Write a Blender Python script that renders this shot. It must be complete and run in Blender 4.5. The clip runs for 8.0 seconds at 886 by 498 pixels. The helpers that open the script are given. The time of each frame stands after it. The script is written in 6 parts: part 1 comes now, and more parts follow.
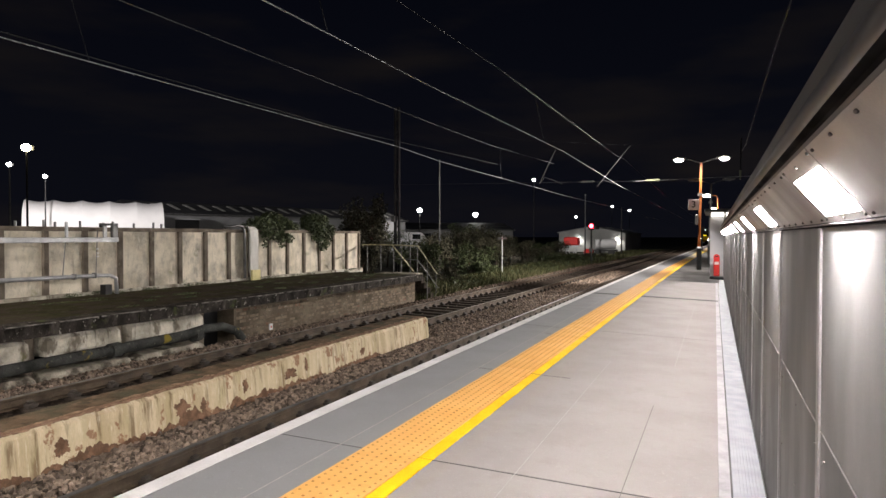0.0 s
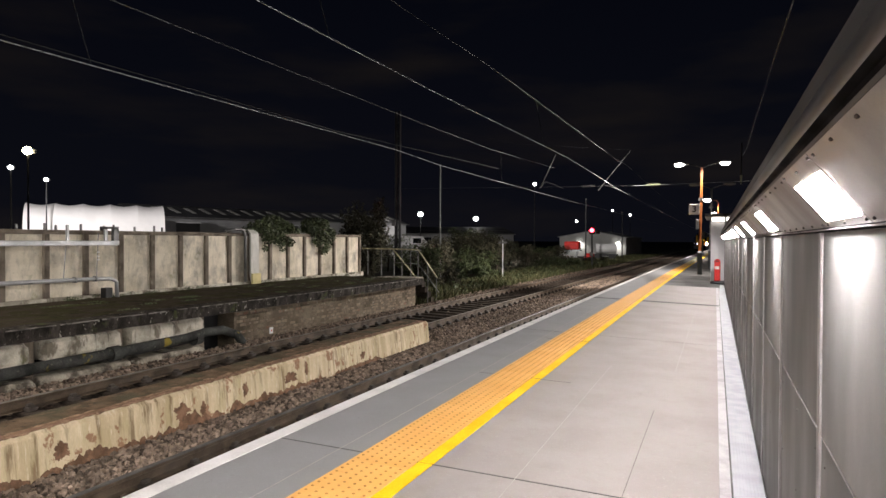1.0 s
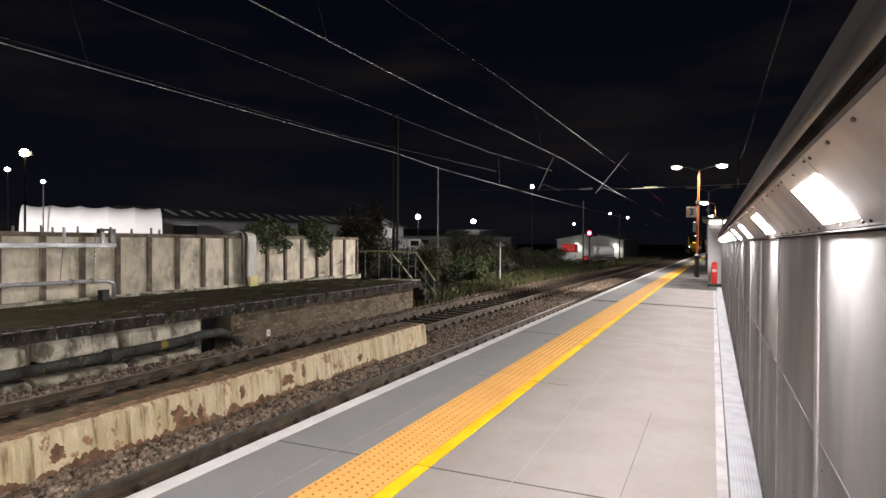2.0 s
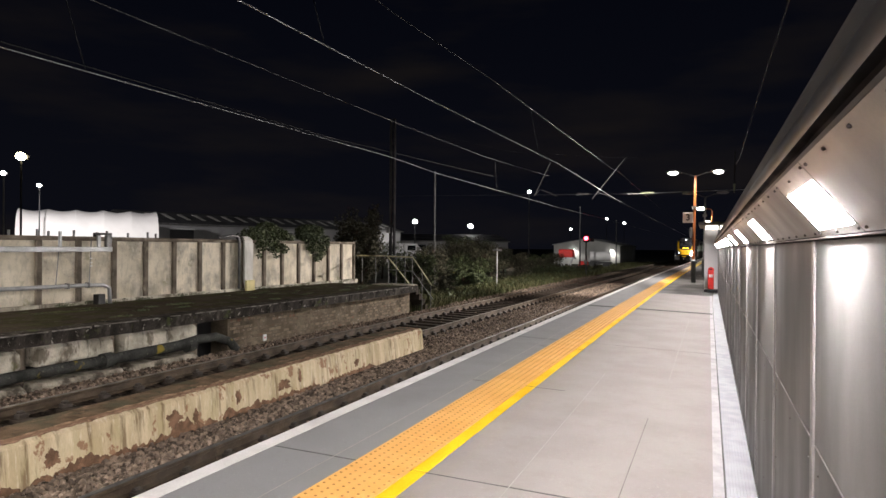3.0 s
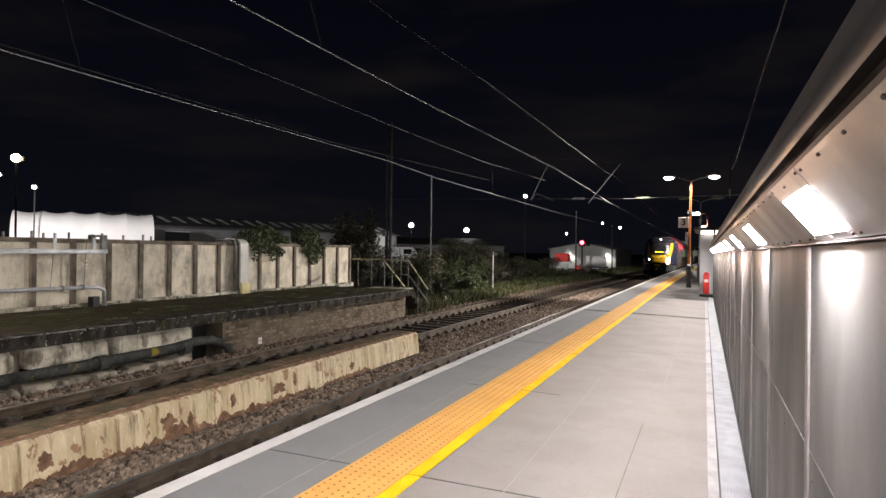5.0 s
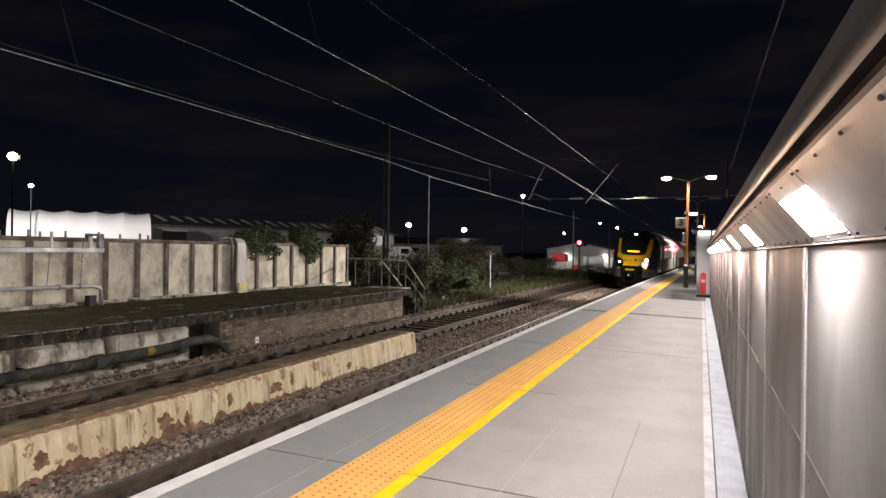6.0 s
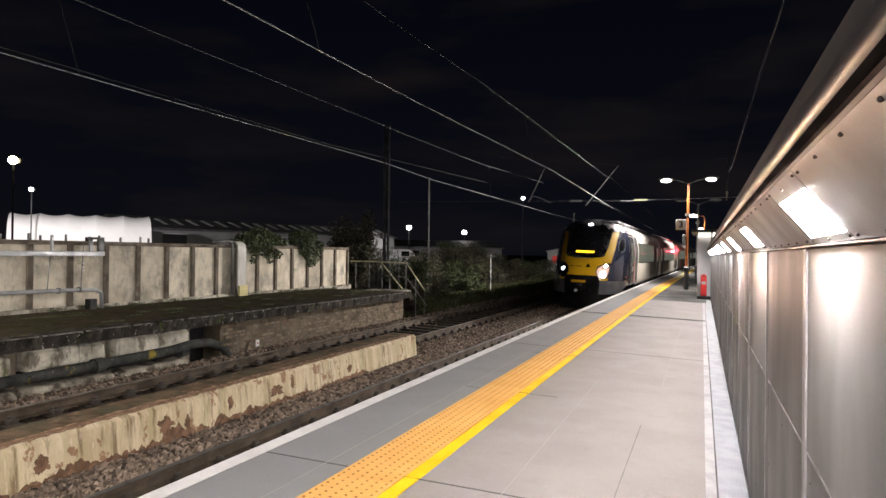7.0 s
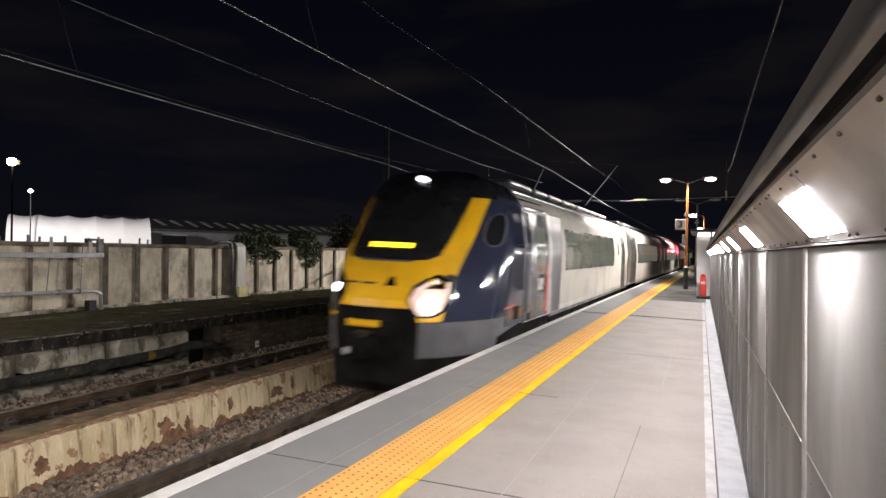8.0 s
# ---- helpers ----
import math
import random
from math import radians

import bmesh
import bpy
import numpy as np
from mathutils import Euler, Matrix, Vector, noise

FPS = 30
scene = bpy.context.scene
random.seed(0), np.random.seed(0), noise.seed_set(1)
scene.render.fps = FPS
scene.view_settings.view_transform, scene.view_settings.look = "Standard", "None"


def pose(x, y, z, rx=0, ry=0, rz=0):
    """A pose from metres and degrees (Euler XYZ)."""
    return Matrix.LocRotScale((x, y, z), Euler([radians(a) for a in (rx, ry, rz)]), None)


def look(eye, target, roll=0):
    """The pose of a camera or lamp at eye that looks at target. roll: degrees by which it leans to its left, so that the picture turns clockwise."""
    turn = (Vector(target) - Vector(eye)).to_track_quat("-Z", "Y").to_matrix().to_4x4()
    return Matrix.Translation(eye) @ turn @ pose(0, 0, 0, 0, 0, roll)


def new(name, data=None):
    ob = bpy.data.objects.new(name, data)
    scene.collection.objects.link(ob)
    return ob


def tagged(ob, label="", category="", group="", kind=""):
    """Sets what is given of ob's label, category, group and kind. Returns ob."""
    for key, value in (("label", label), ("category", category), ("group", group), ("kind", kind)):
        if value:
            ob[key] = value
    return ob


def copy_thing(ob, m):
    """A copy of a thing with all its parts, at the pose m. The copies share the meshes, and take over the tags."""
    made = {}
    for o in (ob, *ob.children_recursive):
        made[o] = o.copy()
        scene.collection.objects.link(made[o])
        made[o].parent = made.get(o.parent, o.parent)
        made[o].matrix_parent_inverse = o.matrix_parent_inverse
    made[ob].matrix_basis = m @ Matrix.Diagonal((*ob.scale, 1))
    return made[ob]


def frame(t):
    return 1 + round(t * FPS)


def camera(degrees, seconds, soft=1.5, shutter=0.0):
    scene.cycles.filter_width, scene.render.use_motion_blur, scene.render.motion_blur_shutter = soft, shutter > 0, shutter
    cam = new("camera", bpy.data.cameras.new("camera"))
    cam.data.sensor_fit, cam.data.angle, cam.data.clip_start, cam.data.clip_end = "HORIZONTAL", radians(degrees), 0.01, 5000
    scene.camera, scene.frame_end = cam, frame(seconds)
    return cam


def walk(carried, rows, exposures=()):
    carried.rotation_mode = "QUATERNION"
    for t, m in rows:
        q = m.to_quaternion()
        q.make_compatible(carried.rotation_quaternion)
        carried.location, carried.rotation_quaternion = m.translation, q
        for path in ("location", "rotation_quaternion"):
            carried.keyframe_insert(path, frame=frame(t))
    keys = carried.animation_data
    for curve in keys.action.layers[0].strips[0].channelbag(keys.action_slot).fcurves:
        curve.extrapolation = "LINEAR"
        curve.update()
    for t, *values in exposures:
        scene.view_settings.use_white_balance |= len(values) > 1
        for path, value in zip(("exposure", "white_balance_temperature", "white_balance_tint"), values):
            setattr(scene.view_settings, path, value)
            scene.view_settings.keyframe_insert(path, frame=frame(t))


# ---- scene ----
# Camera: held in the hand at one spot beside the lit screen wall.
EYE = (0.0, 0.0, 1.38)
cam = camera(66.41, 8.0, soft=1.5, shutter=0.5)
# seconds, turn to the left, tilt up, lean
TURNS = [
    (0.0, 21.865, -1.103, 0.052), (0.5, 21.904, -0.886, 0.191), (1.0, 21.914, -0.760, 0.189), (1.5, 21.840, -0.673, 0.214),
    (3.0, 21.446, -0.134, 0.385), (3.5, 21.410, 0.104, 0.515), (4.0, 21.392, 0.196, 0.515), (4.5, 21.275, 0.207, 0.536),
    (6.0, 20.897, 0.162, 0.777), (6.5, 20.908, 0.259, 0.702), (7.0, 20.926, 0.376, 0.625), (7.5, 20.919, 0.409, 0.573),
    (8.0, 20.883, 0.414, 0.472)]


def aim(turn, tilt, lean):
    a, b = radians(turn), radians(tilt)
    way = Vector((-math.sin(a) * math.cos(b), math.cos(a) * math.cos(b), math.sin(b)))
    return look(EYE, Vector(EYE) + way, lean)


walk(cam, [(t, aim(a, b, c)) for t, a, b, c in TURNS])

# ---- light: a clear dark night, station lamps and yard floodlights ----
world = bpy.data.worlds.new("night")
scene.world = world
world.use_nodes = True
wn, wl = world.node_tree.nodes, world.node_tree.links
wn.clear()
w_out, w_bg, w_noise, w_map, w_ramp, w_co = (wn.new(k) for k in (
    "ShaderNodeOutputWorld", "ShaderNodeBackground", "ShaderNodeTexNoise", "ShaderNodeMapping", "ShaderNodeValToRGB", "ShaderNodeTexCoord"))
w_map.inputs["Scale"].default_value = (1.5, 1.5, 7.0)
w_noise.inputs["Scale"].default_value = 2.2
w_noise.inputs["Detail"].default_value = 5.0
w_ramp.color_ramp.elements[0].position, w_ramp.color_ramp.elements[0].color = 0.48, (0.0014, 0.0018, 0.0040, 1)
w_ramp.color_ramp.elements[1].position, w_ramp.color_ramp.elements[1].color = 0.74, (0.0062, 0.0051, 0.0052, 1)
wl.new(w_co.outputs["Generated"], w_map.inputs["Vector"])
wl.new(w_map.outputs["Vector"], w_noise.inputs["Vector"])
wl.new(w_noise.outputs["Fac"], w_ramp.inputs["Fac"])
w_sep, w_fall, w_mix = (wn.new(k) for k in ("ShaderNodeSeparateXYZ", "ShaderNodeMapRange", "ShaderNodeMix"))
w_fall.inputs["From Min"].default_value, w_fall.inputs["From Max"].default_value = 0.0, 0.4
w_fall.inputs["To Min"].default_value, w_fall.inputs["To Max"].default_value = 1.0, 0.0
w_mix.data_type, w_mix.blend_type = "RGBA", "ADD"
w_mix.inputs[7].default_value = (0.0024, 0.0023, 0.0028, 1)
wl.new(w_co.outputs["Generated"], w_sep.inputs["Vector"])
wl.new(w_sep.outputs["Z"], w_fall.inputs["Value"])
wl.new(w_fall.outputs["Result"], w_mix.inputs[0])
wl.new(w_ramp.outputs["Color"], w_mix.inputs[6])
wl.new(w_mix.outputs[2], w_bg.inputs["Color"])
wl.new(w_bg.outputs["Background"], w_out.inputs["Surface"])
w_bg.inputs["Strength"].default_value = 1.0
scene.view_settings.exposure = 0.0


def spot(name, place, target, watts, colour=(1.0, 0.93, 0.84), size=150, radius=0.12, blend=0.6):
    data = bpy.data.lights.new(name, "SPOT")
    data.energy, data.color, data.spot_size, data.spot_blend, data.shadow_soft_size = watts, colour, radians(size), blend, radius
    ob = new(name, data)
    ob.matrix_world = look(place, target)
    return ob


# ---- materials ----
def mat(name, col, rough=0.8, metal=0.0, var=0.25, scale=3.0, fine=40.0, bump=0.15, col2=None, stretch=(1, 1, 1), lo=0.4, hi=0.65,
        spec=0.4, rand=0.0, emit=0.0, emit_col=None, grime=None, grime_scale=0.6, grime_lo=0.5, grime_hi=0.75):
    """Base colour with stains (scale) and grain (fine), relief by bump, and an optional second stain layer (grime)."""
    m = bpy.data.materials.new(name)
    m.use_nodes = True
    n, l = m.node_tree.nodes, m.node_tree.links
    b = n["Principled BSDF"]
    b.inputs["Roughness"].default_value, b.inputs["Metallic"].default_value = rough, metal
    b.inputs["Specular IOR Level"].default_value = spec
    co = n.new("ShaderNodeTexCoord")
    mp = n.new("ShaderNodeMapping")
    mp.inputs["Scale"].default_value = stretch
    if rand:
        own, far, shift = n.new("ShaderNodeObjectInfo"), n.new("ShaderNodeVectorMath"), n.new("ShaderNodeVectorMath")
        far.operation, shift.operation = "SCALE", "ADD"
        far.inputs[0].default_value = (61.0, 37.0, 23.0)
        l.new(own.outputs["Random"], far.inputs["Scale"])
        l.new(co.outputs["Object"], shift.inputs[0])
        l.new(far.outputs["Vector"], shift.inputs[1])
        l.new(shift.outputs["Vector"], mp.inputs["Vector"])
    else:
        l.new(co.outputs["Object"], mp.inputs["Vector"])
    c2 = col2 or tuple(c * (1 - var * 1.6) for c in col)

    def noise_ramp(sc, a, z, detail=6.0):
        t = n.new("ShaderNodeTexNoise")
        t.inputs["Scale"].default_value, t.inputs["Detail"].default_value = sc, detail
        l.new(mp.outputs["Vector"], t.inputs["Vector"])
        r = n.new("ShaderNodeMapRange")
        r.inputs["From Min"].default_value, r.inputs["From Max"].default_value = a, z
        l.new(t.outputs["Fac"], r.inputs["Value"])
        return t, r

    def mix(a, c, fac, kind="MIX"):
        x = n.new("ShaderNodeMix")
        x.data_type, x.blend_type = "RGBA", kind
        for sock, v in ((x.inputs[6], a), (x.inputs[7], c), (x.inputs[0], fac)):
            if isinstance(v, bpy.types.NodeSocket):
                l.new(v, sock)
            elif isinstance(v, float):
                sock.default_value = v
            else:
                sock.default_value = (*v, 1)
        return x.outputs[2]

    t1, r1 = noise_ramp(scale, lo, hi)
    t2, r2 = noise_ramp(fine, 0.3, 0.7, 3.0)
    colour = mix(tuple(col), tuple(c2), r1.outputs["Result"])
    grain = n.new("ShaderNodeMapRange")
    grain.inputs["To Min"].default_value, grain.inputs["To Max"].default_value = 1 - var * 0.7, 1 + var * 0.5
    l.new(r2.outputs["Result"], grain.inputs["Value"])
    gc = n.new("ShaderNodeCombineColor")
    for k in range(3):
        l.new(grain.outputs["Result"], gc.inputs[k])
    colour = mix(colour, gc.outputs["Color"], 1.0, "MULTIPLY")
    if grime:
        t3, r3 = noise_ramp(grime_scale, grime_lo, grime_hi, 8.0)
        colour = mix(colour, tuple(grime), r3.outputs["Result"])
    if rand:
        oi = n.new("ShaderNodeObjectInfo")
        rr = n.new("ShaderNodeMapRange")
        rr.inputs["To Min"].default_value, rr.inputs["To Max"].default_value = 1 - rand, 1 + rand
        l.new(oi.outputs["Random"], rr.inputs["Value"])
        rc = n.new("ShaderNodeCombineColor")
        for k in range(3):
            l.new(rr.outputs["Result"], rc.inputs[k])
        colour = mix(colour, rc.outputs["Color"], 1.0, "MULTIPLY")
    l.new(colour, b.inputs["Base Color"])
    ro = n.new("ShaderNodeMapRange")
    ro.inputs["To Min"].default_value, ro.inputs["To Max"].default_value = max(0.03, rough - 0.12), min(1.0, rough + 0.12)
    l.new(r1.outputs["Result"], ro.inputs["Value"])
    l.new(ro.outputs["Result"], b.inputs["Roughness"])
    if bump:
        bp = n.new("ShaderNodeBump")
        bp.inputs["Strength"].default_value, bp.inputs["Distance"].default_value = bump, 0.01
        l.new(t2.outputs["Fac"], bp.inputs["Height"])
        l.new(bp.outputs["Normal"], b.inputs["Normal"])
    if emit:
        b.inputs["Emission Color"].default_value = (*(emit_col or col), 1)
        b.inputs["Emission Strength"].default_value = emit
    return m


def layer(m, col, scale, lo, hi, stretch=(1, 1, 1), amount=1.0, detail=8.0):
    """Lays one more weathering stain over a material's base colour."""
    n, l = m.node_tree.nodes, m.node_tree.links
    sock = n["Principled BSDF"].inputs["Base Color"]
    below = sock.links[0].from_socket
    first = next(k for k in n if k.bl_idname == "ShaderNodeMapping")
    mp, t, r, x = (n.new(k) for k in ("ShaderNodeMapping", "ShaderNodeTexNoise", "ShaderNodeMapRange", "ShaderNodeMix"))
    mp.inputs["Scale"].default_value = stretch
    mp.inputs["Location"].default_value = (scale * 1.7, scale * 0.9, col[0] * 50)
    l.new(first.inputs["Vector"].links[0].from_socket, mp.inputs["Vector"])
    l.new(mp.outputs["Vector"], t.inputs["Vector"])
    t.inputs["Scale"].default_value, t.inputs["Detail"].default_value, t.inputs["Roughness"].default_value = scale, detail, 0.62
    r.inputs["From Min"].default_value, r.inputs["From Max"].default_value, r.inputs["To Max"].default_value = lo, hi, amount
    l.new(t.outputs["Fac"], r.inputs["Value"])
    x.data_type = "RGBA"
    l.new(r.outputs["Result"], x.inputs[0])
    l.new(below, x.inputs[6])
    x.inputs[7].default_value = (*col, 1)
    l.new(x.outputs[2], sock)
    return m


def island_vary(m, amount):
    """Lets loose pieces joined in one mesh differ in brightness."""
    n, l = m.node_tree.nodes, m.node_tree.links
    b = n["Principled BSDF"]
    src = b.inputs["Base Color"].links[0].from_socket
    g, r, c, x = (n.new(k) for k in ("ShaderNodeNewGeometry", "ShaderNodeMapRange", "ShaderNodeCombineColor", "ShaderNodeMix"))
    r.inputs["To Min"].default_value, r.inputs["To Max"].default_value = 1 - amount, 1 + amount
    l.new(g.outputs["Random Per Island"], r.inputs["Value"])
    for k in range(3):
        l.new(r.outputs["Result"], c.inputs[k])
    x.data_type, x.blend_type = "RGBA", "MULTIPLY"
    x.inputs[0].default_value = 1.0
    l.new(src, x.inputs[6])
    l.new(c.outputs["Color"], x.inputs[7])
    l.new(x.outputs[2], b.inputs["Base Color"])
    return m


M = {}
M["coping"] = layer(layer(mat("coping", (0.222, 0.222, 0.230), 0.9, var=0.10, scale=2.2, fine=240, bump=0.2, spec=0.1, col2=(0.22, 0.22, 0.226)),
                    (0.31, 0.305, 0.30), 55, 0.60, 0.70, amount=0.5), (0.15, 0.145, 0.145), 30, 0.63, 0.72, amount=0.5)
M["deck"] = layer(layer(layer(mat("deck", (0.272, 0.246, 0.238), 0.9, var=0.10, scale=1.6, fine=260, bump=0.2, spec=0.1, col2=(0.258, 0.232, 0.225)),
                  (0.22, 0.195, 0.184), 7.0, 0.52, 0.72, amount=0.35), (0.36, 0.335, 0.32), 45, 0.60, 0.70, amount=0.45), (0.20, 0.18, 0.17), 34, 0.65, 0.72, amount=0.55)
M["chalk"] = mat("chalk", (0.33, 0.31, 0.295), 0.9, var=0.06, scale=9, fine=80, bump=0.0, spec=0.1)
M["seam"] = mat("seam", (0.13, 0.118, 0.112), 0.9, var=0.2, scale=9, fine=80, bump=0.0, spec=0.1)
# Dimmed copy of the deck colour, holding down the light on the far end.
M["deck_far_dim"] = mat("deck_far_dim", (0.075, 0.072, 0.07), 0.85, var=0.25, scale=0.9, fine=90, bump=0.25)
M["white_paint"] = mat("white_paint", (0.64, 0.62, 0.62), 0.9, var=0.10, scale=4, fine=70, bump=0.08, spec=0.08)
M["yellow_paint"] = mat("yellow_paint", (0.84, 0.50, 0.008), 0.8, var=0.08, scale=2, fine=60, bump=0.05, spec=0.12)
M["yellow_pale"] = mat("yellow_pale", (0.70, 0.62, 0.30), 0.7, var=0.15, scale=4, fine=60, bump=0.1)
M["duct"] = layer(mat("duct", (0.62, 0.61, 0.57), 0.6, var=0.12, scale=3, fine=60, bump=0.08, stretch=(1, 1, 0.4)), (0.38, 0.36, 0.31), 6.0, 0.54, 0.68, (1, 1, 0.3), 0.6)
M["yellow_worn"] = mat("yellow_worn", (0.62, 0.46, 0.06), 0.7, var=0.3, scale=3, fine=60, bump=0.1)
M["tactile"] = layer(mat("tactile", (0.72, 0.385, 0.115), 0.8, var=0.08, scale=2.0, fine=150, bump=0.1, rand=0.015, spec=0.15, col2=(0.68, 0.36, 0.105)), (0.55, 0.27, 0.08), 11, 0.56, 0.72, amount=0.4)
# Darker than the slab: the blisters' small shadows put into their colour.
M["blister_shade"] = mat("blister_shade", (0.43, 0.21, 0.058), 0.85, var=0.2, scale=3, bump=0.1, spec=0.1)
M["joint"] = mat("joint", (0.05, 0.048, 0.046), 0.9, var=0.3, bump=0.0)
M["edge_face"] = mat("edge_face", (0.2, 0.19, 0.18), 0.9, var=0.3, scale=2)
M["gutter"] = mat("gutter", (0.31, 0.315, 0.345), 0.65, var=0.05, scale=7, fine=90, bump=0.1, spec=0.2)
M["kerb"] = mat("kerb", (0.39, 0.37, 0.385), 0.8, var=0.15, scale=5, fine=80, bump=0.1, spec=0.15)
M["panel"] = mat("panel", (0.140, 0.138, 0.138), 0.55, metal=0.0, var=0.12, scale=1.6, fine=300, bump=0.03, stretch=(1, 1, 0.4), rand=0.06, spec=0.12)
M["batten"] = mat("batten", (0.24, 0.225, 0.23), 0.4, metal=0.5, var=0.15, scale=5, fine=80, bump=0.04)
M["soffit"] = mat("soffit", (0.23, 0.218, 0.213), 0.45, metal=0.3, var=0.10, scale=2, fine=200, bump=0.03)
M["hood"] = mat("hood", (0.050, 0.050, 0.053), 0.5, var=0.06, scale=1.2, fine=160, bump=0.02, spec=0.3, lo=0.1, hi=0.9)
M["hood_roll"] = mat("hood_roll", (0.050, 0.050, 0.054), 0.40, metal=0.3, var=0.04, scale=1.2, fine=160, bump=0.0, spec=0.6, lo=0.0, hi=1.0)
# Near-black colour standing in for shade in recesses and gaps.
M["recess_shade"] = mat("recess_shade", (0.008, 0.008, 0.010), 0.7, var=0.2, bump=0.03, spec=0.04)
M["diffuser"] = mat("diffuser", (0.9, 0.9, 0.92), 0.4, var=0.02, bump=0, emit=340.0, emit_col=(1.0, 0.95, 0.92))
M["rivet"] = mat("rivet", (0.12, 0.11, 0.11), 0.35, metal=0.8, var=0.2, bump=0.0)
M["rail_side"] = mat("rail_side", (0.092, 0.064, 0.041), 0.8, var=0.3, scale=3, fine=60, bump=0.2, grime=(0.045, 0.034, 0.026), grime_scale=2.0)
M["rail_head"] = mat("rail_head", (0.155, 0.14, 0.12), 0.75, var=0.2, scale=6, bump=0.03, spec=0.15)
M["rail_worn"] = mat("rail_worn", (0.10, 0.095, 0.09), 0.62, metal=0.5, var=0.12, scale=6, bump=0.02)
M["sleeper"] = mat("sleeper", (0.046, 0.036, 0.029), 0.95, var=0.35, scale=4, fine=40, bump=0.4, rand=0.25, spec=0.1)
M["clip"] = mat("clip", (0.045, 0.035, 0.028), 0.8, var=0.3, bump=0.2)
M["ballast"] = mat("ballast", (0.125, 0.095, 0.074), 0.95, var=0.5, scale=14, fine=55, bump=0.9, lo=0.35, hi=0.7, spec=0.1)
M["stones"] = island_vary(mat("stones", (0.220, 0.168, 0.132), 0.9, var=0.3, scale=8, fine=60, bump=0.3, spec=0.2), 0.7)
M["barrier"] = layer(layer(layer(layer(mat("barrier", (0.66, 0.55, 0.375), 0.88, var=0.16, scale=3.4, fine=90, bump=0.4, stretch=(1.0, 1.6, 0.22), col2=(0.50, 0.40, 0.25), lo=0.40, hi=0.66),
                     (0.42, 0.35, 0.18), 3.0, 0.48, 0.66, (1, 1.6, 0.30), 0.6), (0.17, 0.11, 0.055), 5.5, 0.53, 0.64, (1.0, 1.6, 0.20), 0.8),
                     (0.78, 0.69, 0.54), 14.0, 0.56, 0.68, (1, 1.5, 0.3), 0.6), (0.30, 0.165, 0.095), 5.0, 0.585, 0.615, (1, 1, 0.8), 0.95)
M["barrier_top"] = layer(layer(mat("barrier_top", (0.150, 0.102, 0.064), 0.95, var=0.3, scale=4.5, fine=70, bump=0.8, grime=(0.075, 0.066, 0.042), grime_scale=2.5, grime_lo=0.42, grime_hi=0.62, spec=0.1),
                         (0.23, 0.15, 0.10), 7.0, 0.56, 0.66, (1, 0.4, 1), 0.7), (0.05, 0.042, 0.03), 22, 0.56, 0.66, (1, 0.5, 1), 0.8)
M["barrier_lip"] = layer(layer(mat("barrier_lip", (0.21, 0.125, 0.082), 0.95, var=0.35, scale=6, fine=90, bump=0.9, col2=(0.17, 0.105, 0.068), lo=0.42, hi=0.6, spec=0.1),
                         (0.42, 0.30, 0.22), 9.0, 0.60, 0.67, (1, 0.35, 1), 0.75), (0.10, 0.07, 0.045), 18, 0.57, 0.66, (1, 0.6, 1), 0.8)
M["rust_stain"] = layer(mat("rust_stain", (0.25, 0.145, 0.092), 0.95, var=0.3, scale=8, fine=70, bump=0.5, spec=0.1), (0.12, 0.075, 0.05), 16, 0.52, 0.66, amount=0.8)
M["crumb"] = mat("crumb", (0.33, 0.215, 0.145), 0.95, var=0.35, scale=9, fine=70, bump=0.4, spec=0.1)
M["far_top"] = layer(layer(layer(mat("far_top", (0.055, 0.043, 0.031), 1.0, var=0.5, scale=2.5, fine=34, bump=0.9, col2=(0.048, 0.046, 0.022), lo=0.46, hi=0.60, spec=0.03),
                     (0.070, 0.076, 0.028), 1.3, 0.55, 0.65, (1.6, 0.6, 1), 0.6), (0.022, 0.018, 0.014), 6.0, 0.54, 0.64, (1, 0.4, 1), 0.8), (0.17, 0.14, 0.115), 11.0, 0.63, 0.69, (1, 0.5, 1), 0.7)
M["far_coping"] = layer(layer(layer(mat("far_coping", (0.046, 0.040, 0.036), 0.95, var=0.4, scale=3.5, fine=40, bump=0.6, spec=0.05),
                        (0.12, 0.105, 0.094), 5.0, 0.52, 0.68, (1, 1, 0.5), 0.7), (0.36, 0.34, 0.31), 12.0, 0.62, 0.66, (1, 1, 0.8), 0.85), (0.07, 0.085, 0.03), 3.0, 0.60, 0.68, (1, 1, 1), 0.7)
M["pale_arris"] = mat("pale_arris", (0.27, 0.25, 0.235), 0.9, var=0.45, scale=8, fine=60, bump=0.2, spec=0.1)
M["infill"] = layer(layer(layer(mat("infill", (0.62, 0.58, 0.49), 0.9, var=0.2, scale=2.6, fine=50, bump=0.4, col2=(0.33, 0.305, 0.25), lo=0.42, hi=0.62, spec=0.1),
                    (0.12, 0.10, 0.075), 3.2, 0.52, 0.62, (1, 1.2, 0.8), 0.85), (0.08, 0.072, 0.06), 5.0, 0.58, 0.68, (1, 2.2, 0.2), 0.8), (0.13, 0.13, 0.05), 4.0, 0.64, 0.72, amount=0.6)
M["infill_low"] = layer(layer(mat("infill_low", (0.44, 0.40, 0.33), 0.95, var=0.3, scale=3, fine=50, bump=0.4, spec=0.1), (0.08, 0.068, 0.055), 2.4, 0.48, 0.60),
                        (0.48, 0.45, 0.38), 7.0, 0.60, 0.70, (1, 0.5, 1.5), 0.8)
